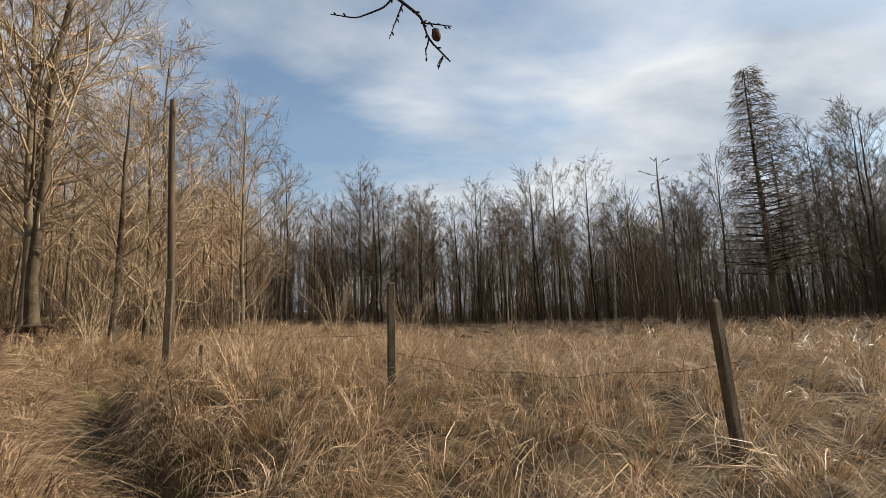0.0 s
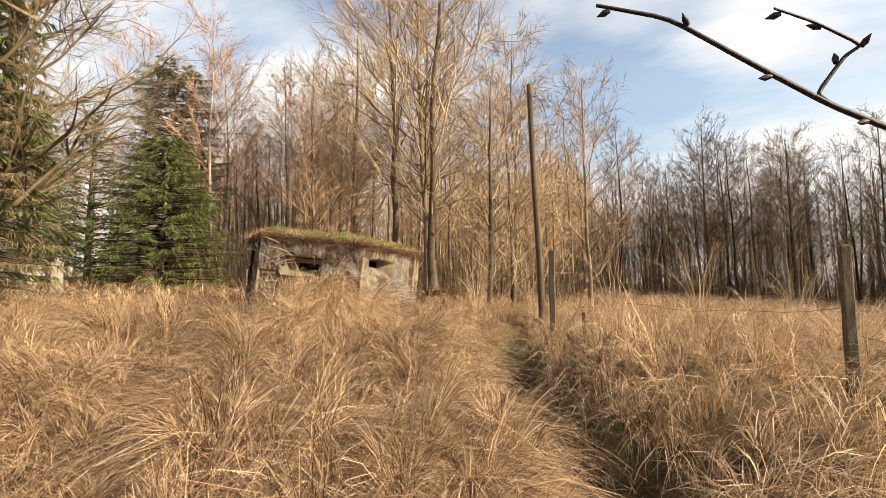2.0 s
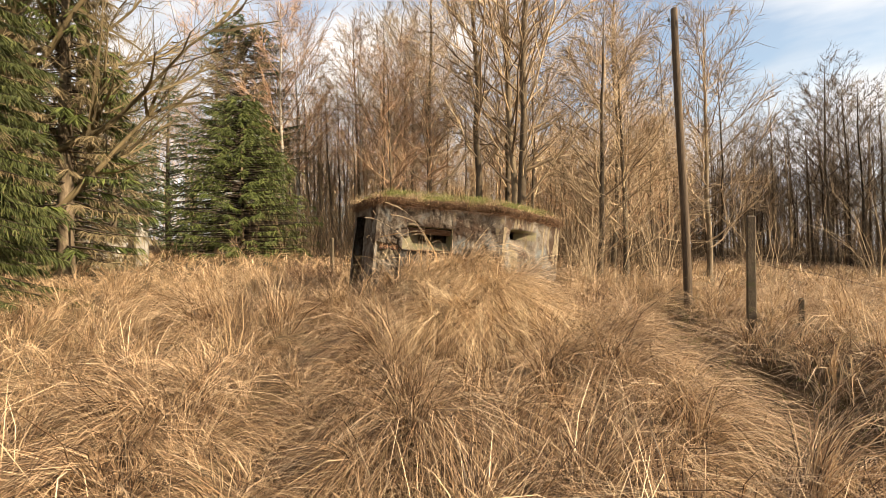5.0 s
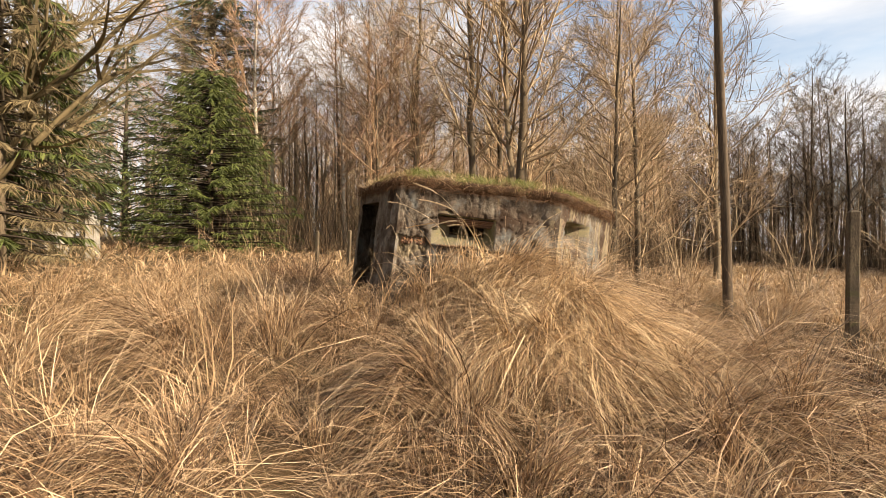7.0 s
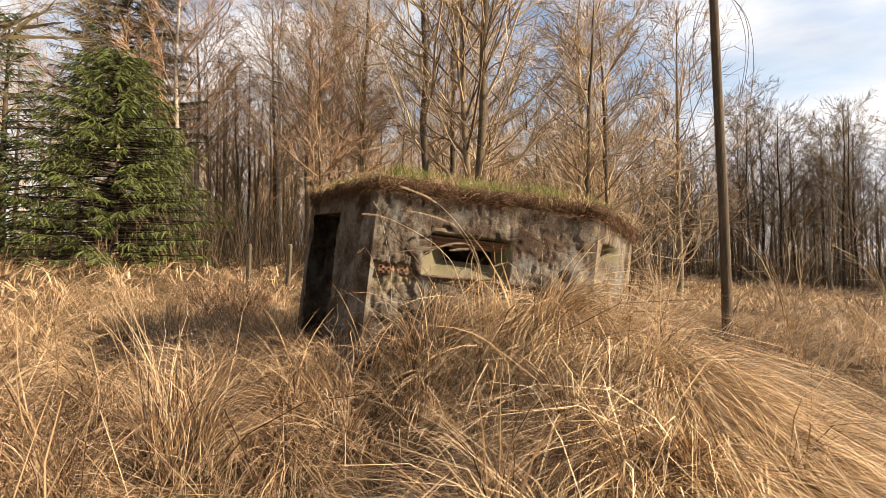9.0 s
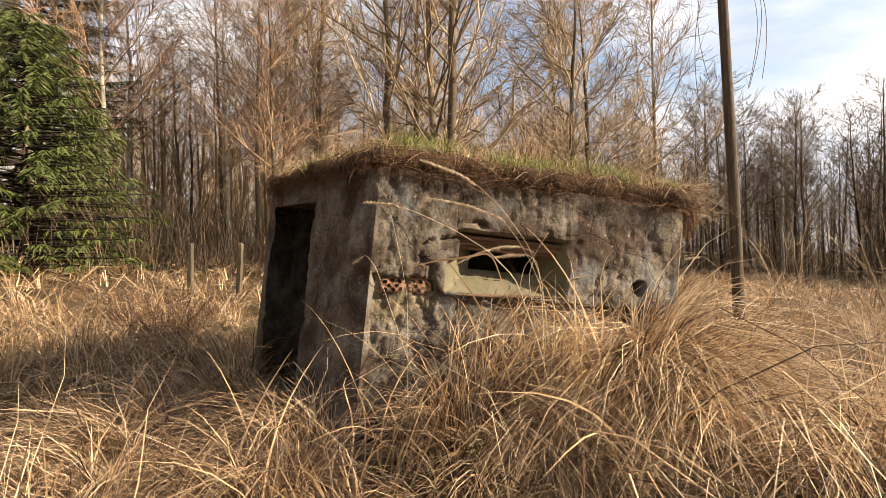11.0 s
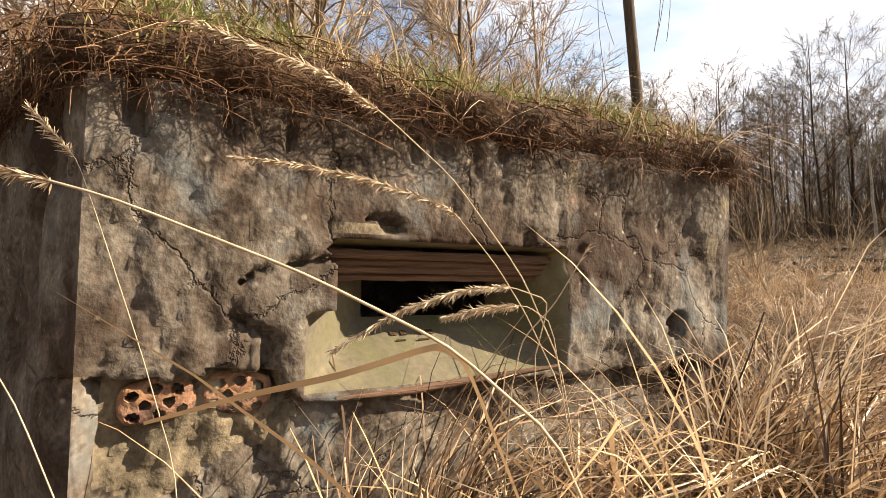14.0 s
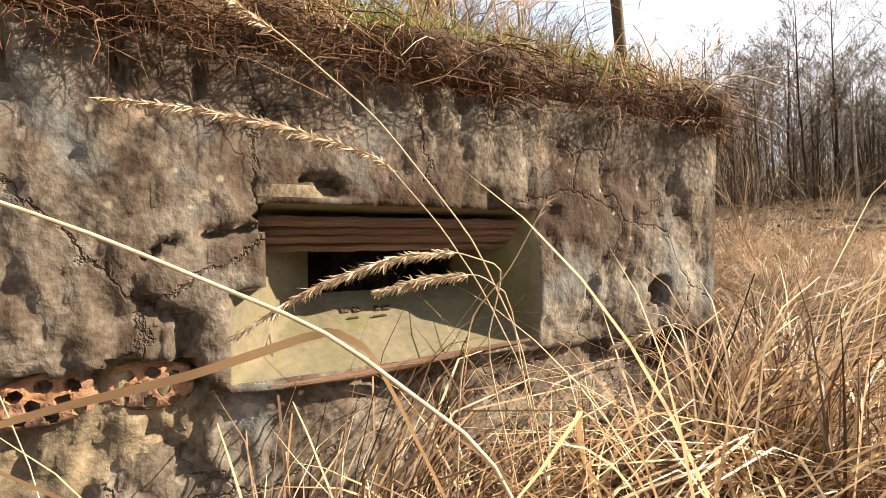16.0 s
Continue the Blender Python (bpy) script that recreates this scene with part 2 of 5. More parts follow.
M_SPRUCE = material("spruce_needles", [(0.026, 0.034, 0.009), (0.068, 0.086, 0.02), (0.13, 0.15, 0.04)], 0.9, 0.7, 0.0, 5, island=0.55, translucent=0.12)
M_OLDSPRUCE = material("old_spruce_needles", [(0.02, 0.027, 0.008), (0.052, 0.064, 0.017), (0.1, 0.105, 0.03)], 0.9, 0.7, 0.0, 5, island=0.55, translucent=0.1)
M_PINE = material("pine_needles", [(0.03, 0.043, 0.018), (0.07, 0.092, 0.038), (0.13, 0.155, 0.065)], 0.9, 0.7, 0.0, 5, island=0.5, translucent=0.12)
M_SEED = material("seed_head", [(0.3, 0.21, 0.125), (0.5, 0.385, 0.255), (0.7, 0.58, 0.42)], 30, 0.7, 0.0, 90, island=0.4, translucent=0.2)
M_LEAF = material("dry_leaf", [(0.03, 0.02, 0.015), (0.1, 0.055, 0.03)], 20, 0.8, 0.3, 60)
M_WIRE = material("rusty_wire", [(0.05, 0.035, 0.028), (0.12, 0.08, 0.06)], 20, 0.7, 0.0, 60)
M_OLIVETWIG = material("lichened_twigs", [(0.055, 0.042, 0.022), (0.145, 0.11, 0.058), (0.26, 0.2, 0.112)], 0.6, 0.85, 0.0, 5, island=0.5)
M_BRAMBLE = material("dead_bramble", [(0.03, 0.016, 0.01), (0.085, 0.046, 0.028), (0.17, 0.1, 0.062)], 3, 0.85, 0.0, 20, island=0.5)
M_RUBBLE = material("pale_rubble", [(0.1, 0.09, 0.075), (0.2, 0.185, 0.16), (0.34, 0.32, 0.28)], 4, 0.9, 0.5, 30)


# ---- mesh helpers ----
def np_mesh(name, V, groups, mats, smooth=False, midx=None):
    """A mesh from an array of vertices and arrays of faces of 3 or 4 corners."""
    me = bpy.data.meshes.new(name)
    V = np.asarray(V, dtype=np.float32)
    me.vertices.add(len(V))
    me.vertices.foreach_set("co", V.ravel())
    groups = [np.asarray(g, dtype=np.int32) for g in groups if len(g)]
    loops = np.concatenate([g.ravel() for g in groups])
    sizes = np.concatenate([np.full(len(g), g.shape[1], dtype=np.int32) for g in groups])
    starts = np.concatenate(([0], np.cumsum(sizes)[:-1])).astype(np.int32)
    me.loops.add(len(loops))
    me.loops.foreach_set("vertex_index", loops)
    me.polygons.add(len(sizes))
    me.polygons.foreach_set("loop_start", starts)
    me.polygons.foreach_set("loop_total", sizes)
    if smooth:
        me.polygons.foreach_set("use_smooth", np.ones(len(sizes), dtype=bool))
    for m in (mats if isinstance(mats, (list, tuple)) else [mats]):
        me.materials.append(m)
    if midx is not None:
        me.polygons.foreach_set("material_index", np.asarray(midx, dtype=np.int32))
    me.update(calc_edges=True)
    me.validate()
    return me


def child(name, me, parent=None, label=""):
    ob = new(name, me)
    if parent is not None:
        ob.parent = parent
    if label:
        ob["label"] = label
    return ob


def part(name, bm, mat, parent=None, label="", smooth=False):
    """Links a bmesh as one mesh object."""
    me = bpy.data.meshes.new(name)
    bm.to_mesh(me)
    bm.free()
    for m in (mat if isinstance(mat, (list, tuple)) else [mat]):
        me.materials.append(m)
    if smooth:
        me.polygons.foreach_set("use_smooth", np.ones(len(me.polygons), dtype=bool))
    return child(name, me, parent, label)


def tubes(branches, sides):
    """Tapered tubes along polylines: list of (points, radii)."""
    Vs, Fs, base = [], [], 0
    ang = np.arange(sides) * 2 * np.pi / sides
    ca, sa = np.cos(ang), np.sin(ang)
    for P, r in branches:
        P = np.asarray(P, float)
        k = len(P)
        T = np.gradient(P, axis=0)
        T /= np.linalg.norm(T, axis=1)[:, None] + 1e-9
        ref = np.array([0.0, 0, 1]) if abs(T[0, 2]) < 0.8 else np.array([1.0, 0, 0])
        U = np.cross(T, ref)
        U /= np.linalg.norm(U, axis=1)[:, None] + 1e-9
        W = np.cross(T, U)
        r = np.asarray(r, float)
        ring = P[:, None, :] + r[:, None, None] * (U[:, None, :] * ca[None, :, None] + W[:, None, :] * sa[None, :, None])
        Vs.append(ring.reshape(-1, 3))
        i = np.arange(k - 1)[:, None] * sides
        j = np.arange(sides)[None, :]
        jn = (j + 1) % sides
        Fs.append(np.stack([i + j, i + jn, i + sides + jn, i + sides + j], -1).reshape(-1, 4) + base)
        base += k * sides
    return np.concatenate(Vs), np.concatenate(Fs)


def join_arrays(items):
    Vs, Fs, base = [], [], 0
    for V, F in items:
        Vs.append(V)
        Fs.append(F + base)
        base += len(V)
    return np.concatenate(Vs), np.concatenate(Fs)


# ---- terrain ----
DITCH = np.array([(-1.4, 2.4), (-2.65, 4.3), (-4.25, 5.85), (-5.95, 8.1), (-6.85, 10.4), (-8.0, 13.0)])


def ditch_dist(x, y):
    d = np.full(np.shape(x), 1e9)
    for a, b in zip(DITCH[:-1], DITCH[1:]):
        ab = b - a
        s = np.clip(((x - a[0]) * ab[0] + (y - a[1]) * ab[1]) / (ab @ ab), 0, 1)
        d = np.minimum(d, np.hypot(x - a[0] - s * ab[0], y - a[1] - s * ab[1]))
    return np.maximum(0, d + 0.17 * np.sin(2.6 * x - 1.9 * y + 1.2 * np.sin(1.3 * y)) + 0.08 * np.sin(6.1 * x + 4.7 * y))


def ground_z(x, y):
    x, y = np.asarray(x, float), np.asarray(y, float)
    left = np.clip(-x, -4, 34)
    left = np.where(left > 0, left, 0.25 * left)
    z = 0.05 + 0.068 * left + 0.018 * np.clip(y, 0, 15)
    z = z + 0.03 * np.clip(-x - 12, 0, 22)
    z = z + 0.36 * np.clip((y - 3) / 4, 0, 1) * np.clip((26 - y) / 14, 0, 1) / (1 + np.exp(np.clip(-1.6 * (x + 5.2), -40, 40)))
    z = z + 0.56 * np.exp(-((x + 8.5) ** 2 + (y - 6.0) ** 2) / (2 * 1.55 ** 2))
    z = z + 0.3 * np.exp(-((x + 8.6) ** 2 + (y - 5.4) ** 2) / (2 * 0.75 ** 2))
    z = z - 0.66 * np.exp(-(ditch_dist(x, y) / 0.44) ** 2) - 0.24 * np.exp(-(ditch_dist(x, y) / 1.0) ** 2)
    lump = np.clip(1.3 - np.hypot(x + 4, y - 4) / 18, 0, 1)
    z = z + lump * (0.075 * np.sin(4.1 * x + 1.9 * y + np.sin(1.7 * y)) * np.sin(4.6 * y - 1.5 * x + np.sin(2.1 * x)) + 0.045 * np.sin(8.3 * x - 3.1 * y) * np.sin(7.4 * y + 2.9 * x))
    z = z + 0.05 * np.sin(1.3 * x + 0.7 * y) * np.cos(0.9 * y - 0.4 * x) + 0.03 * np.sin(3.1 * x - 1.7 * y)
    return z


def make_ground():
    def axis(lo, hi, step, far):
        core = np.arange(lo, hi + step, step)
        out, s, v = [], step, 0.0
        while v < far:
            s *= 1.22
            v += s
            out.append(v)
        out = np.array(out)
        return np.concatenate([lo - out[::-1], core, core[-1] + out])
    xs, ys = axis(-16, 8, 0.16, 900), axis(-4, 18, 0.16, 900)
    X, Y = np.meshgrid(xs, ys)
    Z = ground_z(X, Y)
    V = np.stack([X, Y, Z], -1).reshape(-1, 3)
    nx, ny = len(xs), len(ys)
    i = np.arange(ny - 1)[:, None] * nx
    j = np.arange(nx - 1)[None, :]
    F = np.stack([i + j, i + j + 1, i + nx + j + 1, i + nx + j], -1).reshape(-1, 4)
    mid_x, mid_y = V[F, 0].mean(axis=1), V[F, 1].mean(axis=1)
    # The ditch floor takes the near-black soil that stands in for shade.
    sunken = (ditch_dist(mid_x, mid_y) < 0.32).astype(int)
    ob = new("ground", np_mesh("ground", V, [F], [M_GROUND, M_DITCHSHADE], True, sunken))
    return tagged(ob, "straw-covered meadow ground with a shallow ditch", "ground", kind="structure")


make_ground()


# ---- bunker ----
BUNKER = pose(-9.64, 5.25, 1.2, 0, 0, 40.2) @ pose(0, 0, 0, 0, 6.5, 0) @ pose(0, 0.04, 0)
PLAN = [(-1.04, 1.78), (-0.22, 0.0), (1.82, 0.0), (2.93, 1.41), (2.3, 2.9), (-0.1, 3.0)]


def wall_relief(u, v, seed):
    """Rough concrete: dents, board marks and crumbled patches, metres inwards."""
    d = np.zeros(u.shape)
    for k in range(u.shape[0]):
        for l in range(u.shape[1]):
            p = Vector((u[k, l] + seed * 7.3, v[k, l], seed * 3.1))
            a = noise.fractal(p * 2.6, 0.9, 2.1, 5)
            b = noise.fractal(Vector((p.x * 7, p.y * 6, p.z)), 0.8, 2.0, 3)
            c = noise.fractal(Vector((p.x * 24, p.y * 20, p.z)), 0.6, 2.0, 3)
            g = noise.fractal(Vector((p.x * 19, p.y * 7, p.z + 2.0)), 0.8, 2.0, 3)
            scale = noise.noise(Vector((p.x * 1.7, p.y * 1.5, p.z + 5.0)))
            d[k, l] = 0.016 * a + 0.009 * b * max(0.15, 0.5 + scale) + 0.0085 * c * max(0.25, 0.5 + 1.3 * scale) + 0.011 * min(1.0, max(0.0, (a + 0.3 * b - 0.25) * 9)) + 0.01 * min(1.0, max(0.0, (g - 0.3 + 0.5 * scale) * 9))
    return d


def wall(name, a, b, top, seed, shape=None, step=0.03, z0=-0.5, label="", thick=0.32):
    """A wall of the bunker from plan point a to b, seen from outside, as a relief with real depth and holes; shape(u, v, d) edits it."""
    a, b = np.array(a, float), np.array(b, float)
    L = np.linalg.norm(b - a)
    du = (b - a) / L
    nin = np.array([-du[1], du[0]])
    nu, nv = max(2, int(L / step)), int((top - z0) / step)
    u, v = np.meshgrid(np.linspace(0, L, nu + 1), np.linspace(z0, top, nv + 1))
    d = wall_relief(u, v, seed)
    edge = np.minimum(1, np.minimum(u, L - u) / 0.06)
    d = d * edge
    keep = np.ones(u.shape, bool)
    midx = np.zeros((nv, nu), int)
    mats = [M_CONCRETE, M_PALE, M_MORTAR]
    if shape:
        d, keep, mcell = shape(u, v, d)
        d = d * np.minimum(1, np.minimum(u, L - u) / 0.03)
        midx = mcell[:-1, :-1]
    P = np.stack([a[0] + du[0] * u + nin[0] * d, a[1] + du[1] * u + nin[1] * d, v], -1).reshape(-1, 3)
    i = np.arange(nv)[:, None] * (nu + 1)
    j = np.arange(nu)[None, :]
    F = np.stack([i + j, i + j + 1, i + nu + 2 + j, i + nu + 1 + j], -1)
    kc = keep[:-1, :-1] & keep[1:, :-1] & keep[:-1, 1:] & keep[1:, 1:]
    Fk, mk = F[kc], midx[kc]
    # inner skin
    n0 = len(P)
    q = np.array([[0, z0], [L, z0], [L, top], [0, top]])
    Q = np.stack([a[0] + du[0] * q[:, 0] + nin[0] * thick, a[1] + du[1] * q[:, 0] + nin[1] * thick, q[:, 1]], -1)
    if kc.all():
        P = np.concatenate([P, Q])
        Fk = np.concatenate([Fk, [[n0 + 3, n0 + 2, n0 + 1, n0]]])
        mk = np.concatenate([mk, [0]])
    ob = child(name, np_mesh(name, P, [Fk], mats, False, mk), bunker, label)
    ob.data.polygons.foreach_set("use_smooth", np.ones(len(ob.data.polygons), dtype=bool))
    return ob


def embrasure(u, v, u0, u1, zb, zt, i0, i1, jb, jt, depth):
    """Depth of a flared firing slit: outer rectangle u0..u1, zb..zt; inner hole i0..i1, jb..jt."""
    fl = np.clip((u - u0) / (i0 - u0), 0, 1)
    fr = np.clip((u1 - u) / (u1 - i1), 0, 1)
    fb = np.clip((v - zb) / (jb - zb), 0, 1)
    ft = np.clip((zt - v) / (zt - jt), 0, 1)
    inside = (u > u0) & (u < u1) & (v > zb) & (v < zt)
    dd = depth * np.minimum(np.minimum(fl, fr), np.minimum(fb, ft))
    hole = (u > i0) & (u < i1) & (v > jb) & (v < jt)
    return inside, dd, hole


def front_shape(u, v, d):
    x = u - 0.22            # bunker coordinate along the front
    m = np.zeros(u.shape, int)
    ins, dd, hole = embrasure(x, v, 0.22, 1.02, 1.02, 1.40, 0.45, 0.90, 1.19, 1.385, 0.30)
    wob = 0.012 * np.sin(31 * v) + 0.01 * np.sin(57 * v + 1)
    plaster = (v > 1.22) & (x < 0.30 + wob + 0.35 * (1.4 - v) * 0)   # broken plaster still covers the upper jamb
    ins2 = ins & ~(plaster & (x < 0.30))
    d = np.where(ins2, dd + 0.12 * d, d)
    m = np.where(ins2, 1, m)
    # plaster sheet broken away below the corner: hollow bricks in mortar
    line = 1.09 + 0.012 * np.sin(23 * x) + 0.008 * np.sin(51 * x)
    broken = (x < 0.18 + 0.02 * np.sin(40 * v)) & (v < line) & (v > 0.55)
    d = np.where(broken, d * 1.3 + 0.05, d)
    m = np.where(broken & (v > 0.86 + 0.05 * np.sin(17 * x)), 2, m)
    d = np.where((v < 1.01) & ~broken, d + 0.03, d)
    # crack winding from the slit's corner to the bricks
    crack_line = np.array([(0.29, 1.36), (0.2, 1.342), (0.143, 1.333), (0.105, 1.322), (0.076, 1.298), (0.06, 1.245), (0.087, 1.201), (0.148, 1.172), (0.131, 1.093), (0.16, 1.04), (0.21, 1.012)])
    cd = np.full(x.shape, 9.0)
    for a, b in zip(crack_line[:-1], crack_line[1:]):
        ab = b - a
        q = np.clip(((x - a[0]) * ab[0] + (v - a[1]) * ab[1]) / (ab @ ab), 0, 1)
        cd = np.minimum(cd, np.hypot(x - a[0] - q * ab[0], v - a[1] - q * ab[1]))
    d = d + 0.04 * np.clip((0.0075 + 0.009 * np.clip((1.25 - v) / 0.1, 0, 1) + 0.004 * np.sin(47 * v + 31 * x) - cd) / 0.007, 0, 1)
    # bare aggregate and pale patches
    for px, pv, rx, rv in ((1.02, 1.63, 0.018, 0.05), (1.78, 1.6, 0.03, 0.04), (1.72, 1.42, 0.03, 0.07), (0.36, 1.43, 0.09, 0.018)):
        m = np.where(((x - px) / rx) ** 2 + ((v - pv) / rv) ** 2 < 1, 2, m)
    # broken pit over the slit
    pit = np.exp(-(((x - 0.423) / 0.06) ** 2 + ((v - 1.454 + 0.25 * (x - 0.423)) / 0.028) ** 2))
    d = d + 0.05 * np.clip((pit + 0.25 * np.sin(90 * x) * np.sin(70 * v) - 0.5) * 5, 0, 1)
    # holes through the plaster near the far corner
    for hx, hv, rx, rv in ((1.527, 1.155, 0.042, 0.045), (1.567, 0.943, 0.05, 0.07)):
        d = np.where((np.abs((x - hx) / rx) ** 3 + np.abs((v - hv) / rv) ** 3 < 1 + 0.25 * np.sin(60 * v + 43 * x)), d + 0.13, d)
    # vertical board marks along the top
    for sx, half, lo, deep in ((-0.141, 0.018, 1.6, 0.04), (0.04, 0.008, 1.57, 0.035), (0.166, 0.007, 1.61, 0.03), (0.5, 0.014, 1.62, 0.02), (0.78, 0.012, 1.6, 0.02)):
        d = d + deep * np.clip((half + 0.003 * np.sin(39 * v) - np.abs(x - sx - 0.006 * np.sin(17 * v))) / 0.006, 0, 1) * (v > lo)
    return d, ~hole, m


def right_shape(u, v, d):
    m = np.zeros(u.shape, int)
    ins, dd, hole = embrasure(u, v, 0.2, 0.95, 1.1, 1.50, 0.34, 0.66, 1.385, 1.485, 0.28)
    d = np.where(ins, dd + 0.3 * d, d)
    m = np.where(ins & (v > 1.36), 1, m)
    streak = np.sin(23 * u + 2.1 * np.sin(9 * u)) + 0.5 * np.sin(61 * u + 2 * v) + 0.4 * np.sin(7 * v + 3 * u)
    m = np.where((streak > 0.75) & (v > 0.55), 2, m)
    m = np.where((u < 0.07 + 0.02 * np.sin(13 * v)) & (v < 1.5), 2, m)
    return d, ~hole, m


def left_shape(u, v, d):
    # open doorway in the shaded side
    L = 1.964
    door = (u > 0.14) & (u < 1.02) & (v < 1.56)
    d = np.where((u > L - 0.13) & (v < 1.1), d + 0.05, d)
    return d, ~door, np.zeros(u.shape, int)


bunker = new("bunker")
bunker.matrix_world = BUNKER
tagged(bunker, "weathered concrete pillbox, tilted, half sunk in a grass mound", "bunker")
wall("front_wall", PLAN[1], PLAN[2], 1.72, 1, front_shape, 0.0135, -0.5, "crumbling grey concrete wall with a firing slit")
wall("right_wall", PLAN[2], PLAN[3], 1.70, 2, right_shape, 0.03, -0.6, "sunlit concrete wall with pale streaks and a slit")
wall("left_wall", PLAN[0], PLAN[1], 1.72, 3, left_shape, 0.03, -0.6, "shaded dark concrete wall with an open doorway")
wall("rear_wall", PLAN[3], PLAN[4], 1.70, 4, None, 0.1, 0.0)
wall("rear_wall", PLAN[4], PLAN[5], 1.70, 5, None, 0.1, 0.0)
wall("rear_wall", PLAN[5], PLAN[0], 1.70, 6, None, 0.1, 0.0)


def roof_slab():
    bm = bmesh.new()
    c = np.mean(PLAN, axis=0)
    pts = [c + (np.array(p) - c) * 1.012 for p in PLAN]
    lo = [bm.verts.new((p[0], p[1], 1.58)) for p in [c + (np.array(q) - c) * 0.96 for q in PLAN]]
    hi = [bm.verts.new((p[0], p[1], 1.75)) for p in [c + (np.array(q) - c) * 0.985 for q in PLAN]]
    bm.faces.new(lo[::-1])
    bm.faces.new(hi)
    for k in range(6):
        bm.faces.new((lo[k], lo[(k + 1) % 6], hi[(k + 1) % 6], hi[k]))
    return part("roof_slab", bm, M_CONCRETE, bunker)


roof_slab()


def inside_plan(x, y, grow=0.0):
    ok = np.ones(np.shape(x), bool)
    P = np.array(PLAN)
    for a, b in zip(P, np.roll(P, -1, axis=0)):
        du = (b - a) / np.linalg.norm(b - a)
        ok &= ((x - a[0]) * -du[1] + (y - a[1]) * du[0]) > -grow
    return ok


def plan_depth(x, y):
    """How far inside the plan's outline."""
    d = np.full(np.shape(x), 1e9)
    P = np.array(PLAN)
    for a, b in zip(P, np.roll(P, -1, axis=0)):
        du = (b - a) / np.linalg.norm(b - a)
        d = np.minimum(d, (x - a[0]) * -du[1] + (y - a[1]) * du[0])
    return d


def turf_height(x, y):
    e = np.clip((plan_depth(x, y) + 0.05) / 0.9, 0, 1)
    return 1.76 + 0.06 * np.clip(e * 8, 0, 1) + 0.20 * np.sin(e * np.pi / 2) + 0.02 * np.sin(5 * x + 1) * np.sin(6 * y)


def turf():
    """A thick sod on the roof: lumpy top, ragged crumbling soil edge."""
    c = np.mean(PLAN, axis=0)
    rings, per = [], 220
    P = np.array(PLAN + [PLAN[0]])
    seg = np.linalg.norm(np.diff(P, axis=0), axis=1)
    cum = np.concatenate(([0], np.cumsum(seg)))
    s = np.linspace(0, cum[-1], per, endpoint=False)
    ox, oy = np.interp(s, cum, P[:, 0]), np.interp(s, cum, P[:, 1])
    rag = np.array([noise.fractal(Vector((a * 3, b * 3, 0.3)), 0.8, 2, 4) for a, b in zip(ox, oy)])
    V = []
    for f, z, amp in ((0.90, 1.70, 0.0), (0.985, 1.70, 0.05), (1.012, 1.735, 0.07), (1.022, 1.79, 0.075), (1.005, 1.835, 0.05), (0.97, None, 0.0), (0.9, None, 0), (0.75, None, 0), (0.55, None, 0), (0.3, None, 0), (0.05, None, 0)):
        ff = f + amp * rag
        x, y = c[0] + (ox - c[0]) * ff, c[1] + (oy - c[1]) * ff
        zz = turf_height(x, y) if z is None else np.full(per, z) + 0.035 * rag * (z < 1.8)
        V.append(np.stack([x, y, zz], -1))
    n = len(V)
    V = np.concatenate(V)
    i = np.arange(n - 1)[:, None] * per
    j = np.arange(per)[None, :]
    jn = (j + 1) % per
    F = np.stack([i + j, i + jn, i + per + jn, i + per + j], -1).reshape(-1, 4)
    return child("turf", np_mesh("turf", V, [F], M_SOIL, True), bunker, "dark crumbling sod with hanging roots")


turf()


# ---- blades of grass ----
def blades(root, az, length, width, lean, droop, segs, rng, twist=0.6, bend=None):
    """Arched strips: root (n,3), az direction, lean (0 upright..1), droop how far the tip falls."""
    n = len(root)
    s = np.linspace(0, 1, segs + 1)[None, :]
    ll, le, dr = length[:, None], lean[:, None], droop[:, None]
    out = ll * (le * s + dr * 0.75 * s ** 2)
    up = ll * (s * np.sqrt(np.clip(1 - 0.7 * le ** 2, 0.15, 1)) - dr * 0.9 * s ** 2.4)
    dx, dy = np.cos(az)[:, None], np.sin(az)[:, None]
    sway = (rng.normal(0, 0.24, n) if bend is None else bend)[:, None] * ll * s ** 2 + rng.normal(0, 0.04, n)[:, None] * ll * np.sin(s * 5)
    C = np.stack([root[:, 0:1] + dx * out - dy * sway, root[:, 1:2] + dy * out + dx * sway, root[:, 2:3] + up], -1)
    wa = az + np.pi / 2 + rng.normal(0, twist, n)
    W = np.stack([np.cos(wa), np.sin(wa), rng.normal(0, 0.3, n)], -1)[:, None, :]
    wid = width[:, None] * np.clip(1.05 - s ** 1.6, 0.0, 1)[..., :] * 0.5
    A, B = C - W * wid[..., None], C + W * wid[..., None]
    V = np.empty((n, 2 * segs + 1, 3))
    V[:, 0:2 * segs:2] = A[:, :-1]
    V[:, 1:2 * segs:2] = B[:, :-1]
    V[:, 2 * segs] = C[:, -1]
    base = (np.arange(n) * (2 * segs + 1))[:, None]
    Q = np.concatenate([base + np.array([[2 * k, 2 * k + 1, 2 * k + 3, 2 * k + 2]]) for k in range(segs - 1)]) if segs > 1 else np.zeros((0, 4), int)
    T = base + np.array([[2 * segs - 2, 2 * segs - 1, 2 * segs]])
    return V.reshape(-1, 3), Q, T


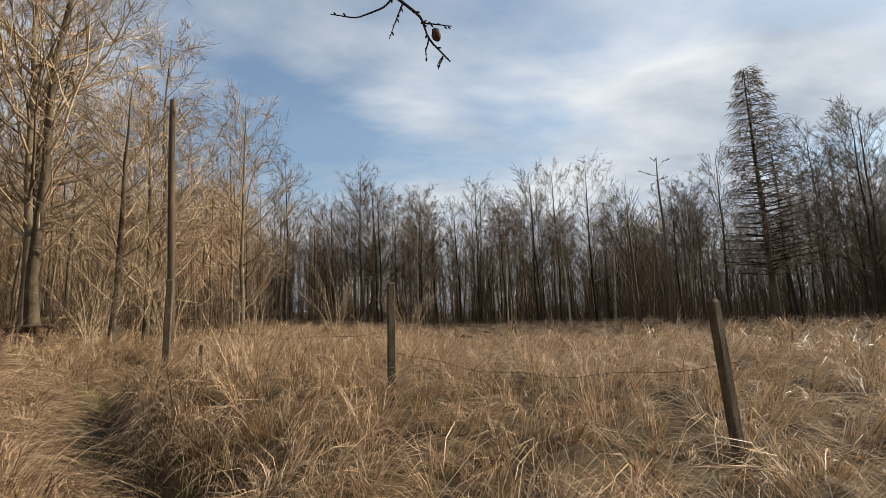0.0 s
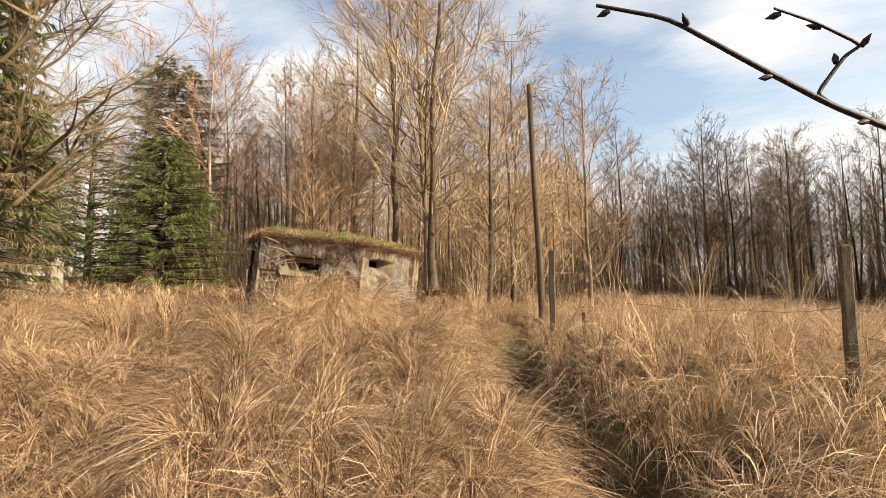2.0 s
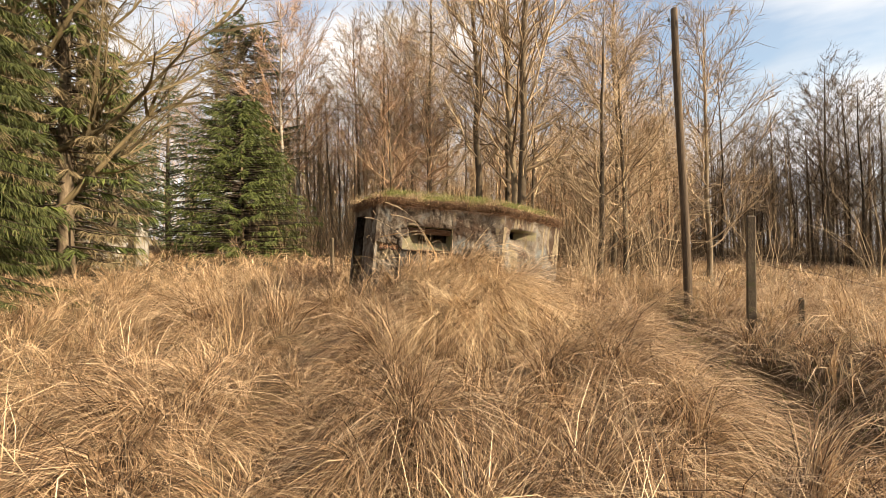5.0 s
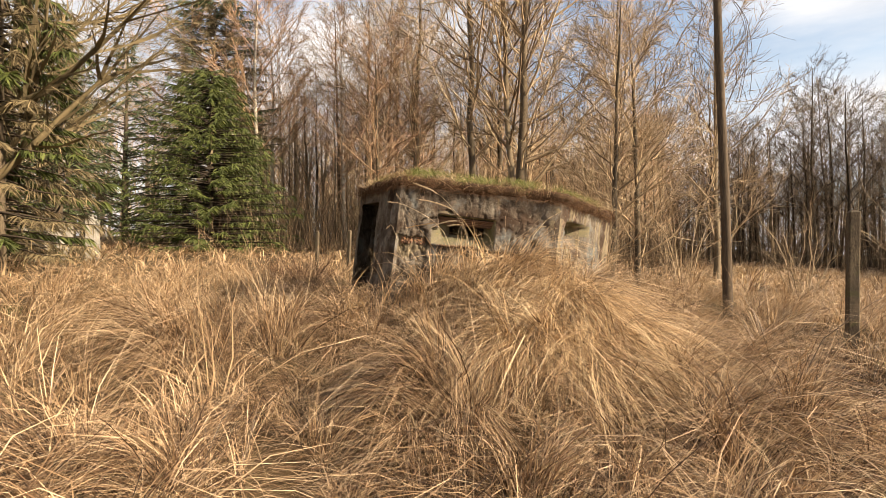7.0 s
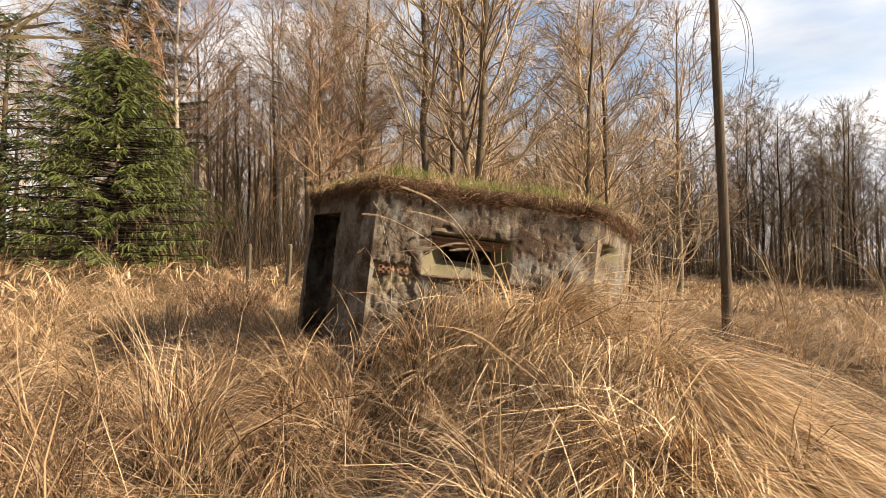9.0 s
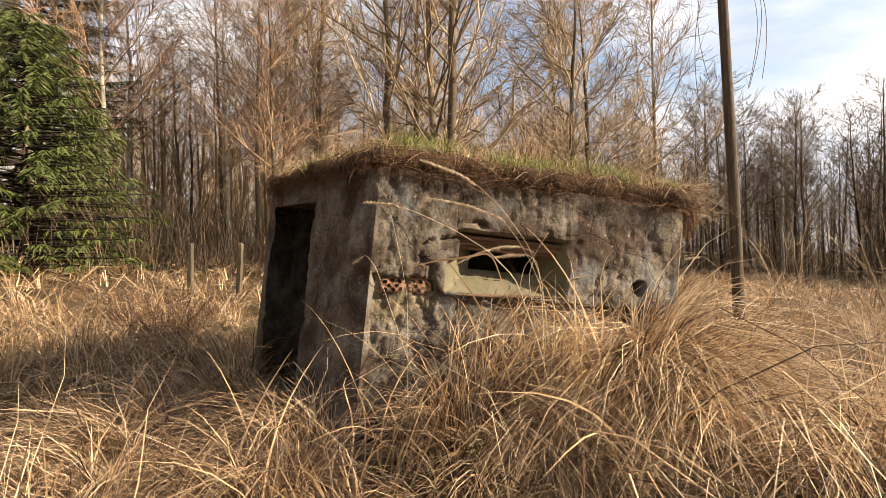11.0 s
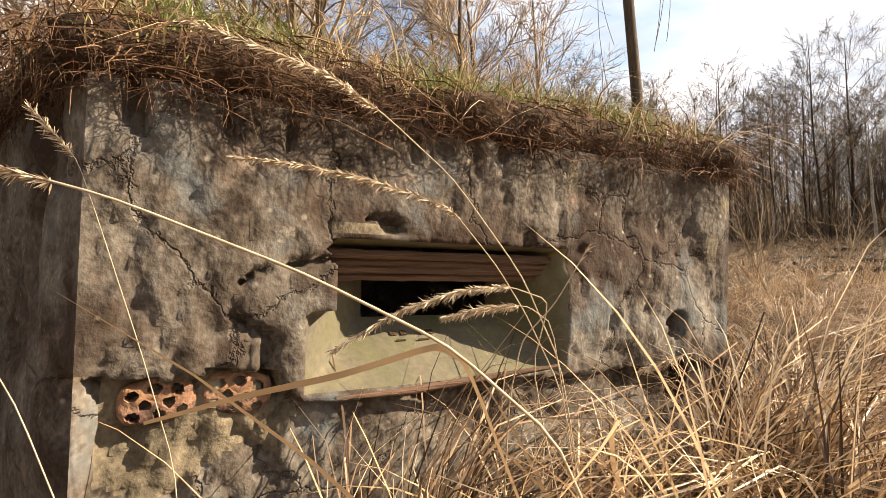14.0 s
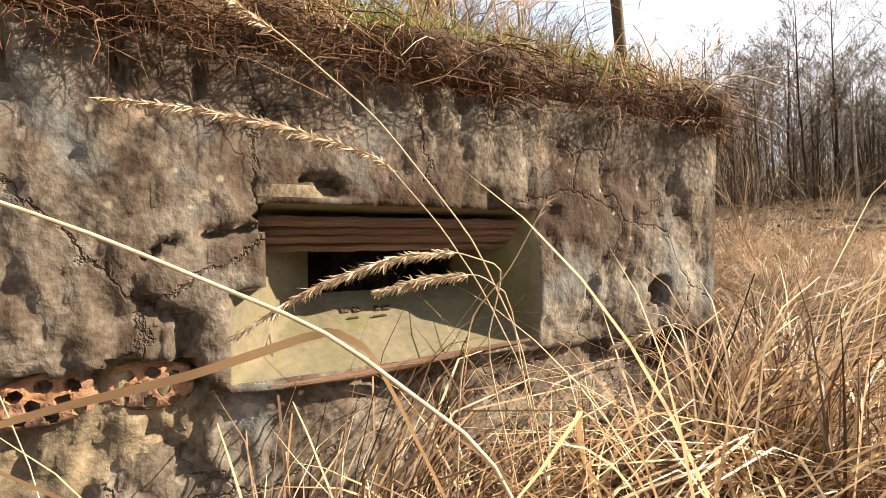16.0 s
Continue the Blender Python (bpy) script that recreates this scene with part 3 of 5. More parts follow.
def grass_object(name, sets, mat, label, category="grass"):
    Vs, Qs, Ts, base = [], [], [], 0
    for V, Q, T in sets:
        Vs.append(V), Qs.append(Q + base), Ts.append(T + base)
        base += len(V)
    ob = new(name, np_mesh(name, np.concatenate(Vs), [np.concatenate(Qs), np.concatenate(Ts)], mat))
    return tagged(ob, label, category, kind="stuff")


BUNKER_INV = np.array(BUNKER.inverted())


def off_bunker(x, y):
    lx = BUNKER_INV[0, 0] * x + BUNKER_INV[0, 1] * y + BUNKER_INV[0, 2] * 1.4 + BUNKER_INV[0, 3]
    ly = BUNKER_INV[1, 0] * x + BUNKER_INV[1, 1] * y + BUNKER_INV[1, 2] * 1.4 + BUNKER_INV[1, 3]
    return ~inside_plan(lx, ly, 0.03)


PATH = np.array([(METRES * r[1], METRES * r[2]) for r in ROWS])


def path_dist(x, y):
    d = np.full(np.shape(x), 1e9)
    for a, b in zip(PATH[:-1], PATH[1:]):
        ab = b - a
        s = np.clip(((x - a[0]) * ab[0] + (y - a[1]) * ab[1]) / (ab @ ab + 1e-9), 0, 1)
        d = np.minimum(d, np.hypot(x - a[0] - s * ab[0], y - a[1] - s * ab[1]))
    return d


def lattice(box, gap, rng):
    """Jittered places about gap apart over a box."""
    gx, gy = np.meshgrid(np.arange(box[0], box[2], gap), np.arange(box[1], box[3], gap))
    return (gx + rng.uniform(-0.48, 0.48, gx.shape) * gap).ravel(), (gy + rng.uniform(-0.48, 0.48, gy.shape) * gap).ravel()


def fallen_tussocks(tx, ty, rng, wisps, per, length, width, segs, spread, jitter=0.022, downhill=0.25, heap=0.22):
    """Clumps made of wisps: the blades of a wisp lie together; wisps fall outwards, with the wind and downhill."""
    n = len(tx)
    size = np.clip(rng.normal(1.0, 0.24, n), 0.45, 1.5)
    wind = 0.9 * np.sin(0.5 * tx + 0.8 * ty) + 0.7 * np.sin(1.3 * ty - 0.9 * tx) - 0.5 + rng.normal(0, 0.8, n)
    pull = rng.uniform(0.1, 0.95, n)
    k = np.repeat(np.arange(n), wisps)
    m = len(k)
    a, q = rng.uniform(0, 2 * np.pi, m), np.sqrt(rng.uniform(0, 1, m))
    r = spread * size[k] * q
    x, y = tx[k] + r * np.cos(a), ty[k] + r * np.sin(a)
    ok = off_bunker(x, y)
    k, a, q, x, y = k[ok], a[ok], q[ok], x[ok], y[ok]
    m = len(k)
    e = 0.15
    gx = (ground_z(x + e, y) - ground_z(x - e, y)) / (2 * e)
    gy = (ground_z(x, y + e) - ground_z(x, y - e)) / (2 * e)
    dd = ditch_dist(x, y)
    fx = 0.75 * q * np.cos(a) + pull[k] * np.cos(wind[k]) - downhill * gx + rng.normal(0, 0.15, m)
    fy = 0.75 * q * np.sin(a) + pull[k] * np.sin(wind[k]) - downhill * gy + rng.normal(0, 0.15, m)
    az = np.arctan2(fy, fx)
    mag = np.clip(np.hypot(fx, fy), 0, 1.4)
    ln = rng.uniform(length[0], length[1], m) * size[k] * np.clip(0.5 + 0.7 * (dd - 0.25), 0.45, 1.0)
    ln = ln * (0.4 + 0.6 * np.clip((path_dist(x, y) - 0.22) / 0.6, 0, 1))
    lift = heap * size[k] * (1 - q ** 2) * np.clip((path_dist(x, y) - 0.35) / 0.5, 0, 1)
    lean = np.clip(0.08 + 0.3 * mag + rng.normal(0, 0.14, m), 0, 0.85)
    droop = np.clip(0.55 + 0.42 * mag + rng.normal(0, 0.24, m), 0, 1.25)
    bend = rng.normal(0, 0.22, m)
    w = np.repeat(np.arange(m), per)
    N = len(w)
    bx, by = x[w] + rng.normal(0, jitter, N), y[w] + rng.normal(0, jitter, N)
    root = np.stack([bx, by, ground_z(bx, by) + lift[w] - 0.03], -1)
    return blades(root, az[w] + rng.normal(0, 0.32, N), ln[w] * rng.uniform(0.6, 1.12, N), rng.uniform(width[0], width[1], N), np.clip(lean[w] + rng.normal(0, 0.1, N), 0, 0.95),
                  np.clip(droop[w] + rng.normal(0, 0.12, N), 0, 1.25), segs, rng, bend=bend[w] + rng.normal(0, 0.12, N))


def build_grass():
    rng = np.random.default_rng(3)

    def pick(box, gap, keep):
        x, y = lattice(box, gap, rng)
        k = keep(x, y) & off_bunker(x, y)
        return x[k], y[k]
    ahead = lambda x, y: y > np.interp(x, PATH[::-1, 0], PATH[::-1, 1]) - 1.9
    near = pick((-13, -2.2, 3.6, 9.2), 0.42, lambda x, y: (path_dist(x, y) < 3.2) & (ditch_dist(x, y) > 0.6) & ahead(x, y))
    grass_object("tall_dry_grass", [fallen_tussocks(*near, rng, 26, 16, (0.5, 1.05), (0.003, 0.0078), 4, 0.17)], M_GRASS, "dense tall dry straw-coloured grass in fallen tussocks")
    bank = pick((-8.8, 1.2, -0.3, 13.6), 0.3, lambda x, y: (ditch_dist(x, y) < 0.95) & (ditch_dist(x, y) > 0.52) & (path_dist(x, y) > 0.6))
    grass_object("ditch_bank_grass", [fallen_tussocks(*bank, rng, 12, 9, (0.5, 0.95), (0.004, 0.008), 4, 0.14, downhill=0.3, heap=0.1)], M_GRASS, "dry grass hanging over the ditch banks")
    mid = pick((-17, -4, 10, 17), 0.55, lambda x, y: ((path_dist(x, y) >= 3.1) | ~ahead(x, y)) & (np.hypot(x + 4, y - 3) < 13) & (ditch_dist(x, y) > 0.8))
    grass_object("meadow_grass", [fallen_tussocks(*mid, rng, 9, 8, (0.55, 1.05), (0.0055, 0.011), 3, 0.2, 0.035)], M_PALEGRASS, "dry yellow meadow grass in clumps")
    far = pick((-46, -14, 36, 48), 0.75, lambda x, y: (np.hypot(x + 4, y - 3) >= 12.6) & (np.hypot(x + 4, y - 3) < 46) & (y > -0.5 * (x + 4) - 6))
    grass_object("distant_meadow_grass", [fallen_tussocks(*far, rng, 4, 4, (0.5, 0.85), (0.016, 0.034), 2, 0.3, 0.06)], M_PALEGRASS, "pale dry grass across the far meadow")


build_grass()


def ribbons(P, r, rng):
    """Flat tapering strips along polylines of equal length: P (n,k,3), half-widths r (n,k)."""
    n, k = P.shape[:2]
    T = P[:, -1] - P[:, 0]
    W = np.cross(T, rng.normal(0, 1, (n, 3)))
    W /= np.linalg.norm(W, axis=1)[:, None] + 1e-9
    V = np.stack([P - W[:, None] * r[..., None], P + W[:, None] * r[..., None]], 2).reshape(n, 2 * k, 3)
    base = (np.arange(n) * 2 * k)[:, None]
    F = np.concatenate([base + np.array([[2 * i, 2 * i + 1, 2 * i + 3, 2 * i + 2]]) for i in range(k - 1)])
    return V.reshape(-1, 3), F


def outline_points(n, rng, shift, faces=None):
    """Random places along the roof's edge in the bunker's own axes, with the outward direction."""
    P = np.array(PLAN)
    A, B = P, np.roll(P, -1, axis=0)
    L = np.linalg.norm(B - A, axis=1)
    w = L.copy()
    if faces is not None:
        w *= np.array([1.0 if k in faces else 0.15 for k in range(6)])
    k = rng.choice(6, n, p=w / w.sum())
    f = rng.uniform(0, 1, n)
    du = (B - A) / L[:, None]
    out = np.stack([du[:, 1], -du[:, 0]], -1)[k]
    xy = A[k] + (B - A)[k] * f[:, None] + out * shift[:, None]
    return xy, out


def turf_dressing():
    rng = np.random.default_rng(8)
    # hanging roots and dead grass along the crumbling edge
    n = 9500
    xy, out = outline_points(n, rng, rng.uniform(-0.03, 0.09, n), faces=(0, 1, 2))
    lump = np.array([noise.noise(Vector((a * 5, b * 5, 6.0))) for a, b in xy])
    L = rng.uniform(0.03, 0.1, n) * (1 + 1.2 * np.clip(lump, -0.6, 1)) * np.where(rng.uniform(0, 1, n) < 0.06, 1.9, 1.0)
    z = rng.uniform(1.69, 1.85, n)
    side = np.stack([-out[:, 1], out[:, 0]], -1) * rng.normal(0, 1.9, n)[:, None]
    s = np.linspace(0, 1, 4)[None, :, None]
    H = np.concatenate([xy, z[:, None]], 1)[:, None, :]
    hor = np.concatenate([out * rng.uniform(0.1, 0.75, n)[:, None] + side, np.zeros((n, 1))], 1)[:, None, :]
    P = H + hor * (L[:, None, None] * s * (1.2 - 0.7 * s)) + np.array([0, 0, 1.0]) * (L[:, None, None] * (0.12 * s - 0.75 * s ** 1.5)) + np.cumsum(rng.normal(0, 0.007, (n, 4, 3)), axis=1) * (s > 0)
    r = rng.uniform(0.0007, 0.0021, n)[:, None] * np.linspace(1, 0.3, 4)[None, :]
    V, F = ribbons(P, r, rng)
    child("root_fringe", np_mesh("root_fringe", V, [F], M_ROOTS), bunker, "tangled brown roots and dead stalks")
    # pale dead stalks drooping over the wall
    n = 520
    xy, out = outline_points(n, rng, rng.uniform(0.0, 0.05, n), faces=(0, 1, 2))
    root = np.concatenate([xy, rng.uniform(1.76, 1.86, n)[:, None]], 1)
    V, Q, T = blades(root, np.arctan2(out[:, 1], out[:, 0]) + rng.normal(0, 0.9, n), rng.uniform(0.12, 0.34, n), rng.uniform(0.0018, 0.004, n), rng.uniform(0.25, 0.6, n), rng.uniform(0.9, 1.7, n), 5, rng)
    child("dead_stalk_fringe", np_mesh("dead_stalk_fringe", V, [Q, T], M_STRAW), bunker, "pale dead stalks drooping over the wall")["kind"] = "stuff"
    # short green grass with yellow stalks on the sod
    def sod(n, length, width, lo, hi, z_up=1.0, near_edge=False):
        c = np.mean(PLAN, axis=0)
        if near_edge:
            xy, _ = outline_points(n, rng, -rng.uniform(0.0, 0.28, n), faces=(0, 1, 2))
        else:
            xy = np.stack([rng.uniform(-1.0, 3.1, n), rng.uniform(-0.1, 3.1, n)], -1)
            xy = xy[plan_depth(xy[:, 0], xy[:, 1]) > -0.04]
        m = len(xy)
        patch = np.array([noise.noise(Vector((a * 2.2, b * 2.2, 4.0))) for a, b in xy])
        keep = (patch > lo) & (patch < hi)
        xy = xy[keep]
        m = len(xy)
        root = np.concatenate([xy, turf_height(xy[:, 0], xy[:, 1])[:, None] - 0.01], 1)
        return blades(root, rng.uniform(0, 6.28, m), rng.uniform(length[0], length[1], m), rng.uniform(width[0], width[1], m), rng.uniform(0, 0.5, m), rng.uniform(0.1, 0.8, m), 3, rng)
    for nm, mat, sets in (("green_sod_grass", M_GREENGRASS, [sod(11000, (0.05, 0.13), (0.003, 0.006), -0.25, 9), sod(6500, (0.06, 0.17), (0.003, 0.006), -0.1, 9, near_edge=True)]),
                          ("dry_sod_grass", M_GRASS, [sod(6500, (0.04, 0.11), (0.002, 0.005), -9, 0.1), sod(6500, (0.06, 0.17), (0.002, 0.005), -9, 0.05, near_edge=True)])):
        Vs, Qs, Ts, base = [], [], [], 0
        for V, Q, T in sets:
            Vs.append(V), Qs.append(Q + base), Ts.append(T + base)
            base += len(V)
        child(nm, np_mesh(nm, np.concatenate(Vs), [np.concatenate(Qs), np.concatenate(Ts)], mat), bunker, "short green grass" if nm.startswith("green") else "pale dry stalks")
    # one upright pale tuft on the roof
    m = 420
    root = np.stack([0.98 + rng.normal(0, 0.07, m), 0.75 + rng.normal(0, 0.07, m), np.full(m, 1.98)], -1)
    V, Q, T = blades(root, rng.uniform(0, 6.28, m), rng.uniform(0.18, 0.36, m), rng.uniform(0.003, 0.006, m), rng.uniform(0, 0.3, m), rng.uniform(0, 0.3, m), 3, rng)
    child("roof_tuft", np_mesh("roof_tuft", V, [Q, T], M_GRASS), bunker, "upright pale straw tuft")


def hollow_brick():
    """A clay block whose end face shows a pattern of round holes."""
    bm = bmesh.new()
    w, h, dp = 0.15, 0.098, 0.10
    nx, nz = 30, 20
    holes = [(-0.045, 0.022), (0.0, 0.026), (0.043, 0.02), (-0.022, -0.004), (0.022, -0.006), (-0.05, -0.026), (0.002, -0.03), (0.048, -0.03)]
    grid = {}
    rng = random.Random(4)
    for i in range(nx + 1):
        for k in range(nz + 1):
            x, z = -w / 2 + w * i / nx, -h / 2 + h * k / nz
            inh = any((x - a) ** 2 + (z - b) ** 2 < 0.0108 ** 2 for a, b in holes)
            grid[i, k] = bm.verts.new((x * (1 - 0.16 * (2 * z / h) ** 2), 0.07 if inh else 0.006 * noise.noise(Vector((x * 30, z * 30, 1))) + 0.012 * max(abs(2 * x / w), abs(2 * z / h)) ** 6, z * (1 - 0.2 * (2 * x / w) ** 2)))
    for i in range(nx):
        for k in range(nz):
            bm.faces.new((grid[i, k], grid[i + 1, k], grid[i + 1, k + 1], grid[i, k + 1]))
    ring = [grid[i, 0] for i in range(nx + 1)] + [grid[nx, k] for k in range(1, nz + 1)] + [grid[i, nz] for i in range(nx - 1, -1, -1)] + [grid[0, k] for k in range(nz - 1, 0, -1)]
    back = [bm.verts.new((v.co.x, dp, v.co.z)) for v in ring]
    for k in range(len(ring)):
        j = (k + 1) % len(ring)
        bm.faces.new((ring[j], ring[k], back[k], back[j]))
    bm.faces.new(back[::-1])
    return part("brick", bm, M_BRICK, bunker, "orange clay block with round holes")


def masonry_details():
    b = hollow_brick()
    b.matrix_local = pose(-0.079, 0.03, 1.04, 0, -8, 0)
    c = child("brick", b.data, bunker, "orange clay block with round holes")
    c.matrix_local = pose(0.082, 0.033, 1.042, 0, 7, 0)
    # rotten wooden lintel across the slit
    for k, (dz, dy, hh) in enumerate(((1.372, 0.06, 0.012), (1.352, 0.078, 0.010), (1.333, 0.09, 0.012), (1.312, 0.11, 0.012))):
        bm = bmesh.new()
        n = 26
        rows = []
        for i in range(n + 1):
            x = 0.285 + (1.0 - 0.285) * i / n
            wv = 0.006 * noise.noise(Vector((x * 6, k * 3.1, 0)))
            tp = 0.004 * noise.noise(Vector((x * 19, k, 7)))
            rows.append([bm.verts.new((x, dy + wv, dz - hh + tp)), bm.verts.new((x, dy - 0.006 + wv, dz + tp)), bm.verts.new((x, dy + wv, dz + hh + tp)), bm.verts.new((x, dy + 0.12, dz + hh)), bm.verts.new((x, dy + 0.12, dz - hh))])
        for a, c2 in zip(rows[:-1], rows[1:]):
            for q in range(5):
                bm.faces.new((a[q], c2[q], c2[(q + 1) % 5], a[(q + 1) % 5]))
        bm.faces.new(rows[0])
        bm.faces.new(rows[-1][::-1])
        part("lintel_board", bm, M_BEAM, bunker, "rotten brown timber lintel board")
    # splintered batten under the sill
    V, F = tubes([(np.array([(0.30, -0.004, 1.018), (0.5, -0.012, 1.022), (0.72, -0.006, 1.034), (0.98, -0.012, 1.05)]), np.array([0.004, 0.011, 0.012, 0.006]))], 5)
    child("batten", np_mesh("batten", V, [F], M_BEAM, True), bunker, "splintered brown batten under the sill")


def sill_marks():
    """Unreadable dark marks written on the sloping sill."""
    for k, (u, w) in enumerate(((0.52, 0.022), (0.552, 0.02), (0.612, 0.016), (0.64, 0.024), (0.535, 0.03), (0.61, 0.04))):
        bm = bmesh.new()
        bmesh.ops.create_cube(bm, size=1.0)
        bmesh.ops.scale(bm, vec=(w, 0.006 if k > 3 else 0.02, 0.002), verts=bm.verts)
        ob = part("written_mark", bm, M_SOIL, bunker, "faint dark written mark")
        dd = 0.2 if k < 4 else 0.17
        ob.matrix_local = pose(u, dd, 1.02 + 0.17 * dd / 0.3 + 0.004, 29.5, 0, 4 * (k % 3))


turf_dressing()
masonry_details()
sill_marks()



def mound_grass():
    """Long straw that piles up before the bunker and falls down the mound."""
    rng = np.random.default_rng(17)
    sets = []
    spots = [(0.8, -0.36, 160, (0.6, 1.0), 0.22), (1.05, -0.45, 220, (0.6, 1.0), 0.24), (1.35, -0.4, 220, (0.6, 1.0), 0.22), (1.65, -0.35, 300, (0.5, 1.0), 0.22), (0.9, -0.75, 240, (0.5, 0.9), 0.2), (1.3, -0.85, 260, (0.5, 0.9), 0.22), (0.55, -0.8, 160, (0.5, 0.9), 0.2), (-0.35, -0.75, 120, (0.6, 1.0), 0.3), (-0.75, -0.5, 160, (0.5, 1.0), 0.3), (0.2, -0.5, 150, (0.5, 0.9), 0.3), (-0.95, 0.6, 500, (0.5, 0.9), 0.3), (-1.2, -0.4, 300, (0.5, 0.9), 0.35)]
    for _ in range(560):
        sx, sy = rng.uniform(-1.1, 3.4), -rng.uniform(0.4, 2.8)
        if (sx < 0.3 and sy > -1.4) or math.hypot(sx - 1.0, sy - 0.2) > 2.55 or sx > 2.05:
            continue
        spots.append((sx, sy, int(rng.uniform(140, 220)), (0.65, rng.uniform(0.95, 1.35)), rng.uniform(0.05, 0.12)))
    crest = BUNKER @ Vector((1.0, 0.25, 0))
    for bx, by, n, ln, spread in spots:
        c = BUNKER @ Vector((bx, by, 0))
        dx, dy = (c.x - crest.x) / (c - crest).length, (c.y - crest.y) / (c - crest).length
        out = math.atan2(dy - 0.9, dx + 0.35)
        fall = rng.uniform(0.15, 1.3)
        lift = rng.uniform(-0.03, 0.3) if spread < 0.13 else -0.03
        wisps = max(4, n // 17)
        a, r = rng.uniform(0, 2 * np.pi, wisps), spread * np.sqrt(rng.uniform(0, 1, wisps))
        turn = rng.normal(0, 0.85)
        wz = out + turn + rng.normal(0, 0.6, wisps)
        wl, we, wd, wb = rng.uniform(ln[0], ln[1], wisps), rng.normal(0, 0.1, wisps), rng.normal(0, 0.26, wisps), rng.normal(0, 0.24, wisps)
        w = np.repeat(np.arange(wisps), 17)
        x, y = c.x + (r * np.cos(a))[w] + rng.normal(0, 0.02, len(w)), c.y + (r * np.sin(a))[w] + rng.normal(0, 0.02, len(w))
        ok = off_bunker(x, y)
        x, y, w = x[ok], y[ok], w[ok]
        m = len(x)
        if not m:
            continue
        cut = 0.22 + 0.78 * np.clip((path_dist(x, y) - 0.5) / 0.8, 0, 1)
        sets.append(blades(np.stack([x, y, ground_z(x, y) + lift * np.clip(cut * 2 - 1, 0, 1) - 0.02], -1), wz[w] + rng.normal(0, 0.25, m), cut * wl[w] * rng.uniform(0.65, 1.1, m), rng.uniform(0.004, 0.0095, m),
                           np.clip(0.05 + 0.27 * fall + we[w] + rng.normal(0, 0.1, m), 0, 0.8), np.clip(0.7 + 0.4 * fall + wd[w] + rng.normal(0, 0.1, m), 0, 1.2), 4, rng, bend=wb[w] + rng.normal(0, 0.06, m)))
    # upright stems before the wall
    m = 620
    bx, by = rng.uniform(0.55, 2.1, m), -0.12 - np.abs(rng.normal(0, 0.38, m))
    P = np.array([BUNKER @ Vector((float(p), float(q), 0.0)) for p, q in zip(bx, by)])
    x, y = P[:, 0], P[:, 1]
    far = path_dist(x, y) > 0.55
    x, y = x[far], y[far]
    m = len(x)
    sets.append(blades(np.stack([x, y, ground_z(x, y) - 0.03], -1), rng.uniform(0, 6.28, m), rng.uniform(0.35, 0.9, m), rng.uniform(0.004, 0.011, m), rng.uniform(0, 0.3, m), rng.uniform(0.15, 1.0, m), 7, rng))
    grass_object("mound_grass", sets, M_STRAW, "long golden straw heaped before the bunker")


mound_grass()


def green_patches():
    rng = np.random.default_rng(23)
    k = rng.integers(0, len(DITCH) - 1, 9000)
    f = rng.uniform(0, 1, 9000)
    p = DITCH[k] + (DITCH[k + 1] - DITCH[k]) * f[:, None] + rng.normal(0, 0.26, (9000, 2))
    pat = np.array([noise.noise(Vector((a * 1.1, b * 1.1, 2))) for a, b in p])
    p = p[pat > -0.12]
    m = len(p)
    root = np.concatenate([p, ground_z(p[:, 0], p[:, 1])[:, None] - 0.02], 1)
    grass_object("green_ditch_grass", [blades(root, rng.uniform(0, 6.28, m), rng.uniform(0.15, 0.42, m), rng.uniform(0.004, 0.009, m), rng.uniform(0.1, 0.6, m), rng.uniform(0.2, 0.8, m), 3, rng)], M_GREENGRASS, "green grass growing along the wet ditch")


green_patches()



